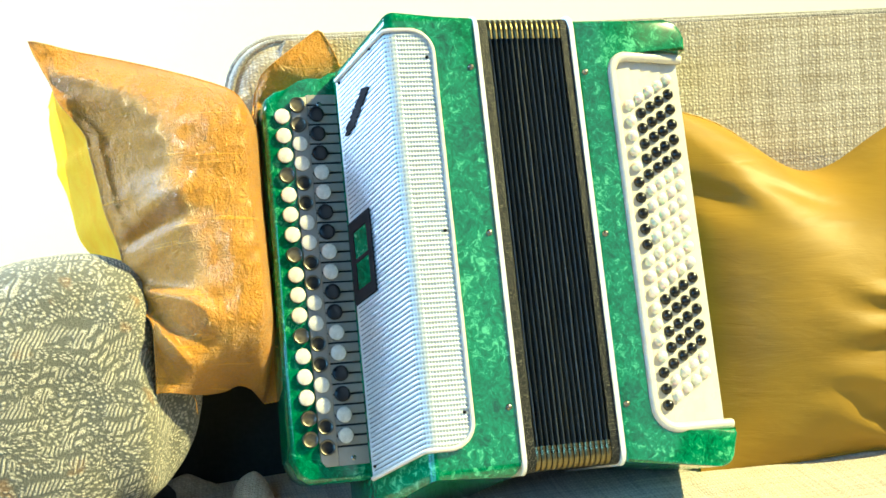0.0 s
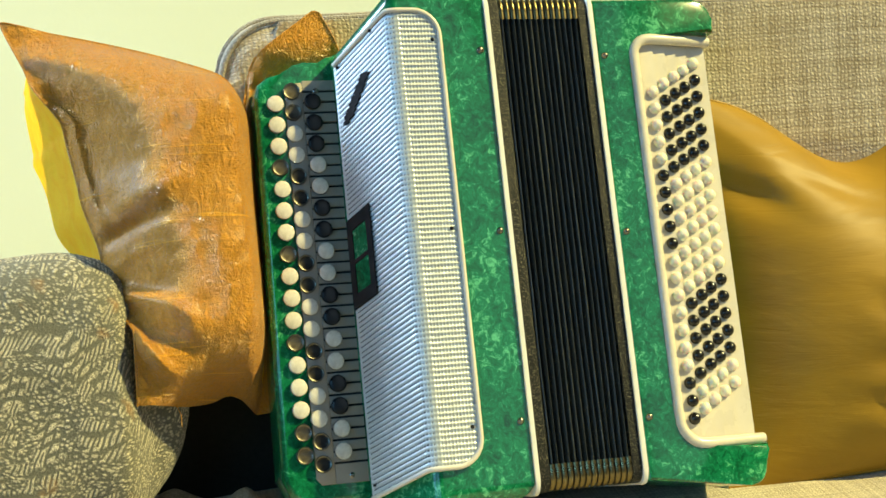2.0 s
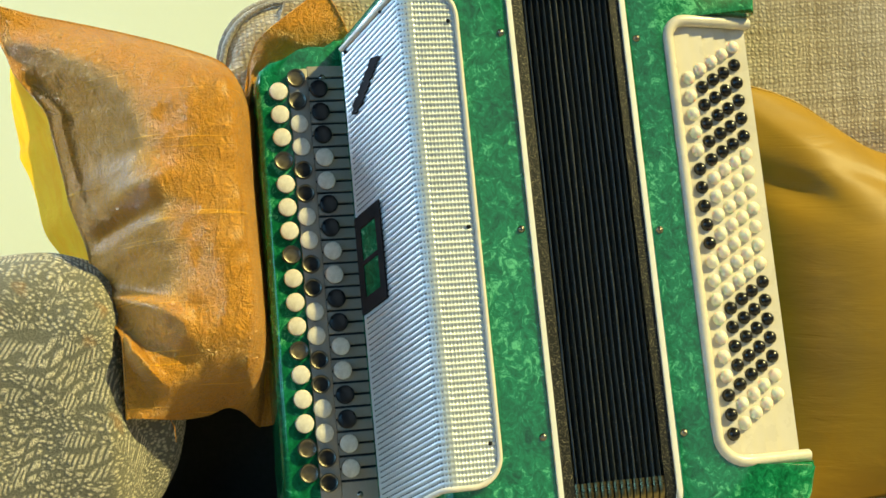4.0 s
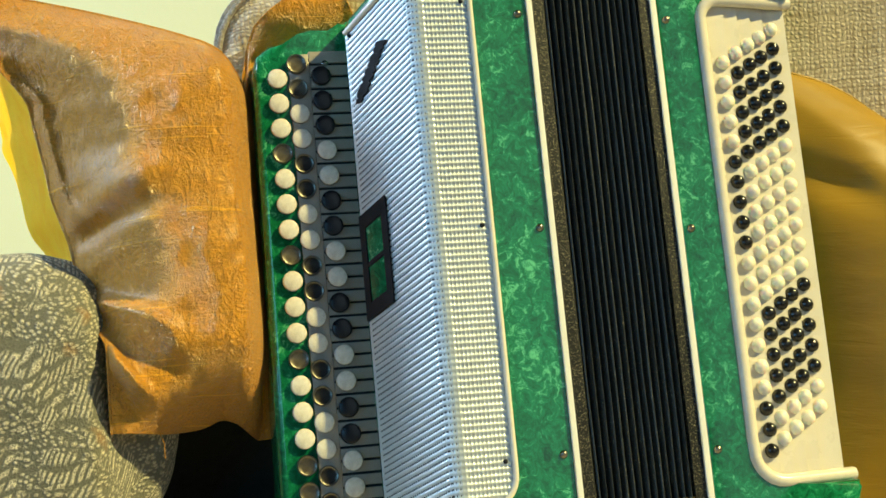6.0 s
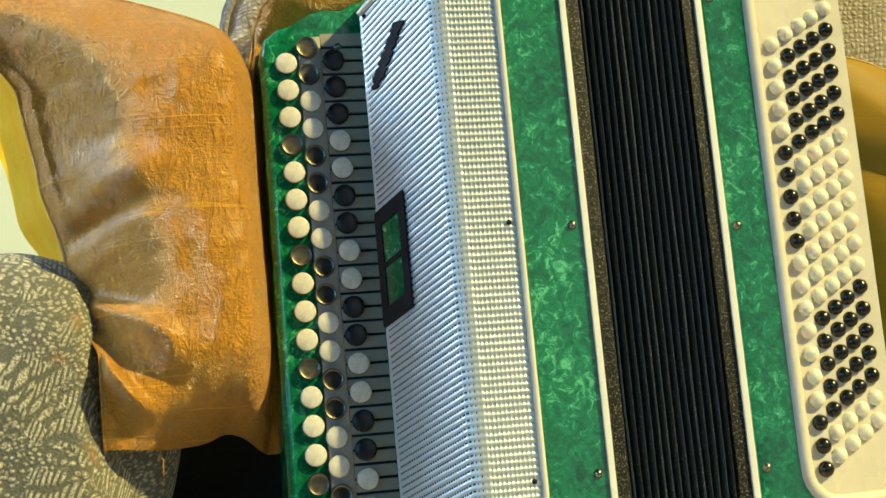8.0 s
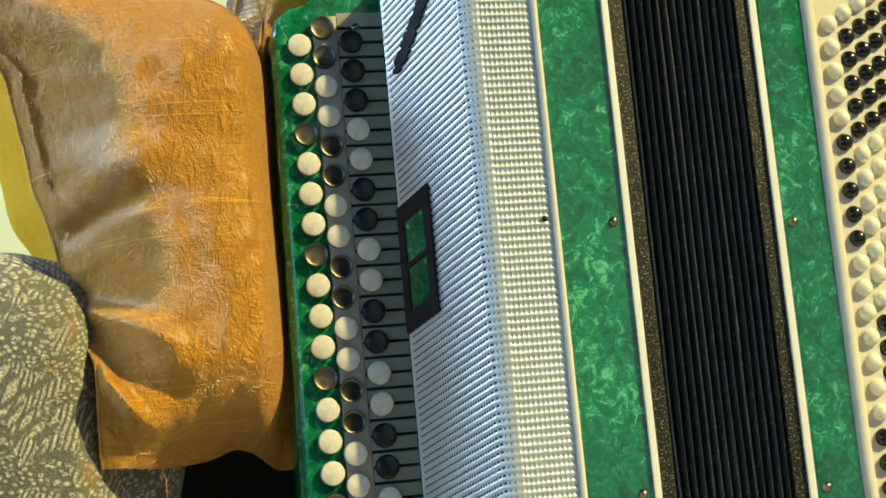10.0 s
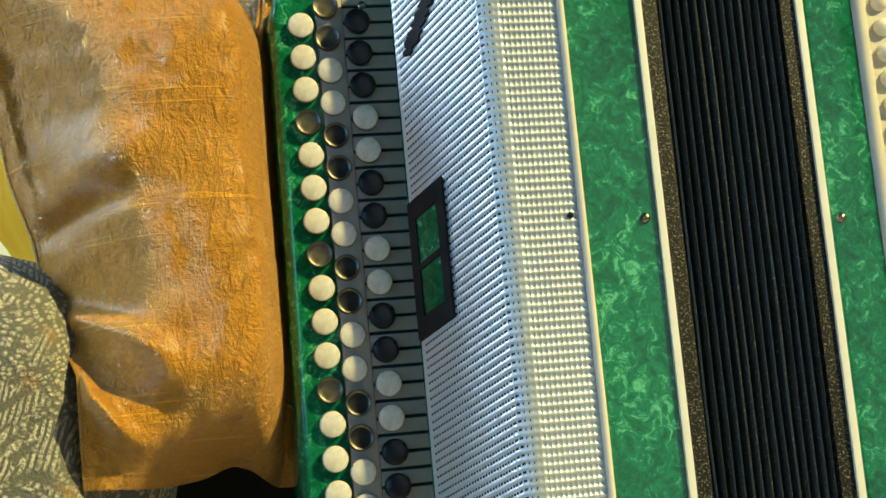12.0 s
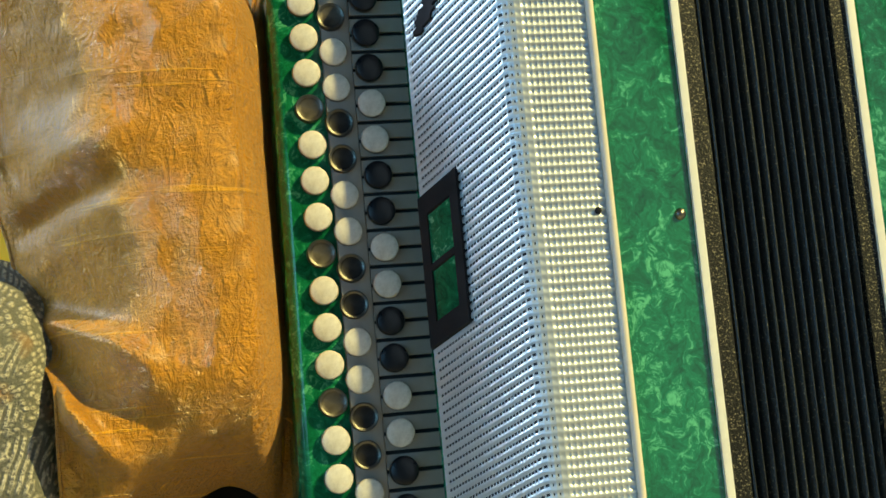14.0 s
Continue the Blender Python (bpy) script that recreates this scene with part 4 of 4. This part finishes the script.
    def flap(u, v):
        """The thin yellow edge that stands out beyond the seam."""
        z = 0.170 - 0.214 * u
        reach = 0.0262 * (0.50 + 0.50 * smooth((z + 0.03) / 0.14)) * smooth((0.176 - z) / 0.07) * smooth((z + 0.044) / 0.024) * (1 + 0.06 * math.sin(z * 60))
        y = 0.0895 - 0.012 * smooth((z - 0.08) / 0.08) - 0.010 * smooth((-0.03 - z) / 0.03) + 0.080 * v ** 0.8 + 0.0022 * v * noise.noise((z * 70, v * 2, 3)) + 0.002 * noise.noise((z * 25, v, 7))
        return (along(z, SILK_SEAM) + 0.003 - (reach + 0.003) * v, y, z + 0.004 * v * math.sin(z * 90))

    part("flap", sheet(90, 12, flap), YELLOW_SILK, root, "thin yellow silk edge glowing against the light")
    rim = [front(u, v) for u, v in [(0, 1 - i / 60) for i in range(61)] + [(i / 80, 0) for i in range(1, 81)]]
    part("seam", tube(rim, 0.0010, 6), ORANGE, root)
    # loose threads at the seam
    for x, z, ex, ez in ((-0.266, -0.113, -0.262, -0.134), (-0.192, -0.078, -0.186, -0.082)):
        part("loose_thread", tube([(x, 0.080, z), ((x + ex) / 2 + 0.002, 0.076, (z + ez) / 2), (ex, 0.074, ez)], 0.0003, 5), ORANGE, root)


def satin_bend(u, v):
    """A sunk top edge, one dark crease by the accordion, a lump over it and folds gathered towards the far side."""
    off = Vector((0.0, 0.0, -0.062)) * bell(u, 0.40, 0.19) * (1 - v) ** 2
    line = (v - 0.275) - 0.45 * (u - 0.10)
    crease = 0.008 * bell(line, 0.0, 0.048) * bell(u, 0.09, 0.08)
    crease += 0.004 * bell((v - 0.20) - 0.10 * (u - 0.3), 0.0, 0.03) * bell(u, 0.27, 0.10)
    lump = -0.006 * bell(u, 0.16, 0.10) * bell(v, 0.15, 0.08) - 0.004 * bell(u, 0.36, 0.07) * bell(v, 0.10, 0.08)
    fan = 0.0050 * math.sin((v - 0.30 * u) * 44 + 3 * noise.noise((u * 4, v * 5, 2))) * smooth((u - 0.22) / 0.25) * smooth((v - 0.42) / 0.2)
    fan += 0.0022 * math.sin((v - 0.22 * u) * 95 + 4 * noise.noise((u * 5, v * 7, 6))) * smooth((u - 0.34) / 0.2) * smooth((v - 0.40) / 0.2)
    return off + Vector((0.0, crease + lump + fan, 0.0))


silk_pillow()
SATIN = [tuple(ACCORDION @ Vector(c)) for c in ((0.222, 0.100, 0.140), (0.660, 0.085, 0.130), (0.222, 0.095, -0.236), (0.640, 0.050, -0.236))]
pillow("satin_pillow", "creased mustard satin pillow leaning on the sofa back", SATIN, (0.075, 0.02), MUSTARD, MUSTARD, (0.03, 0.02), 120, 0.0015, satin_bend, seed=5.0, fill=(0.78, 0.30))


def cloth_heap(label, x, y, rx, ry, height, turn, seed):
    """A soft heap of cloth on the seat, with folds along it."""
    root = thing("folded_cloth", label, "cloth")
    turned = Matrix.Rotation(radians(turn), 3, "Z")

    def f(u, v):
        a, d = 2 * math.pi * u, v
        lift = (1 - d * d) ** 0.55 * height
        p = turned @ Vector((rx * d * math.cos(a), ry * d * math.sin(a), 0))
        fold = 0.006 * noise.noise((p.x * 45 + seed, p.y * 25, lift * 30)) * min(1.0, lift / 0.02)
        return (x + p.x, y + p.y, SEAT - 0.004 + lift + fold)

    part("drape", sheet(48, 24, f, close_u=True), SEAT_CLOTH, root)


cloth_heap("pale folded cloth edge lying on the sofa seat", -0.335, 0.030, 0.062, 0.016, 0.024, 24, 1.0)
cloth_heap("second pale cloth fold lying on the sofa seat", -0.325, 0.012, 0.050, 0.012, 0.012, 16, 3.0)
cloth_heap("pale bunched cloth lump on the sofa seat", -0.236, 0.002, 0.022, 0.022, 0.040, 0, 4.0)
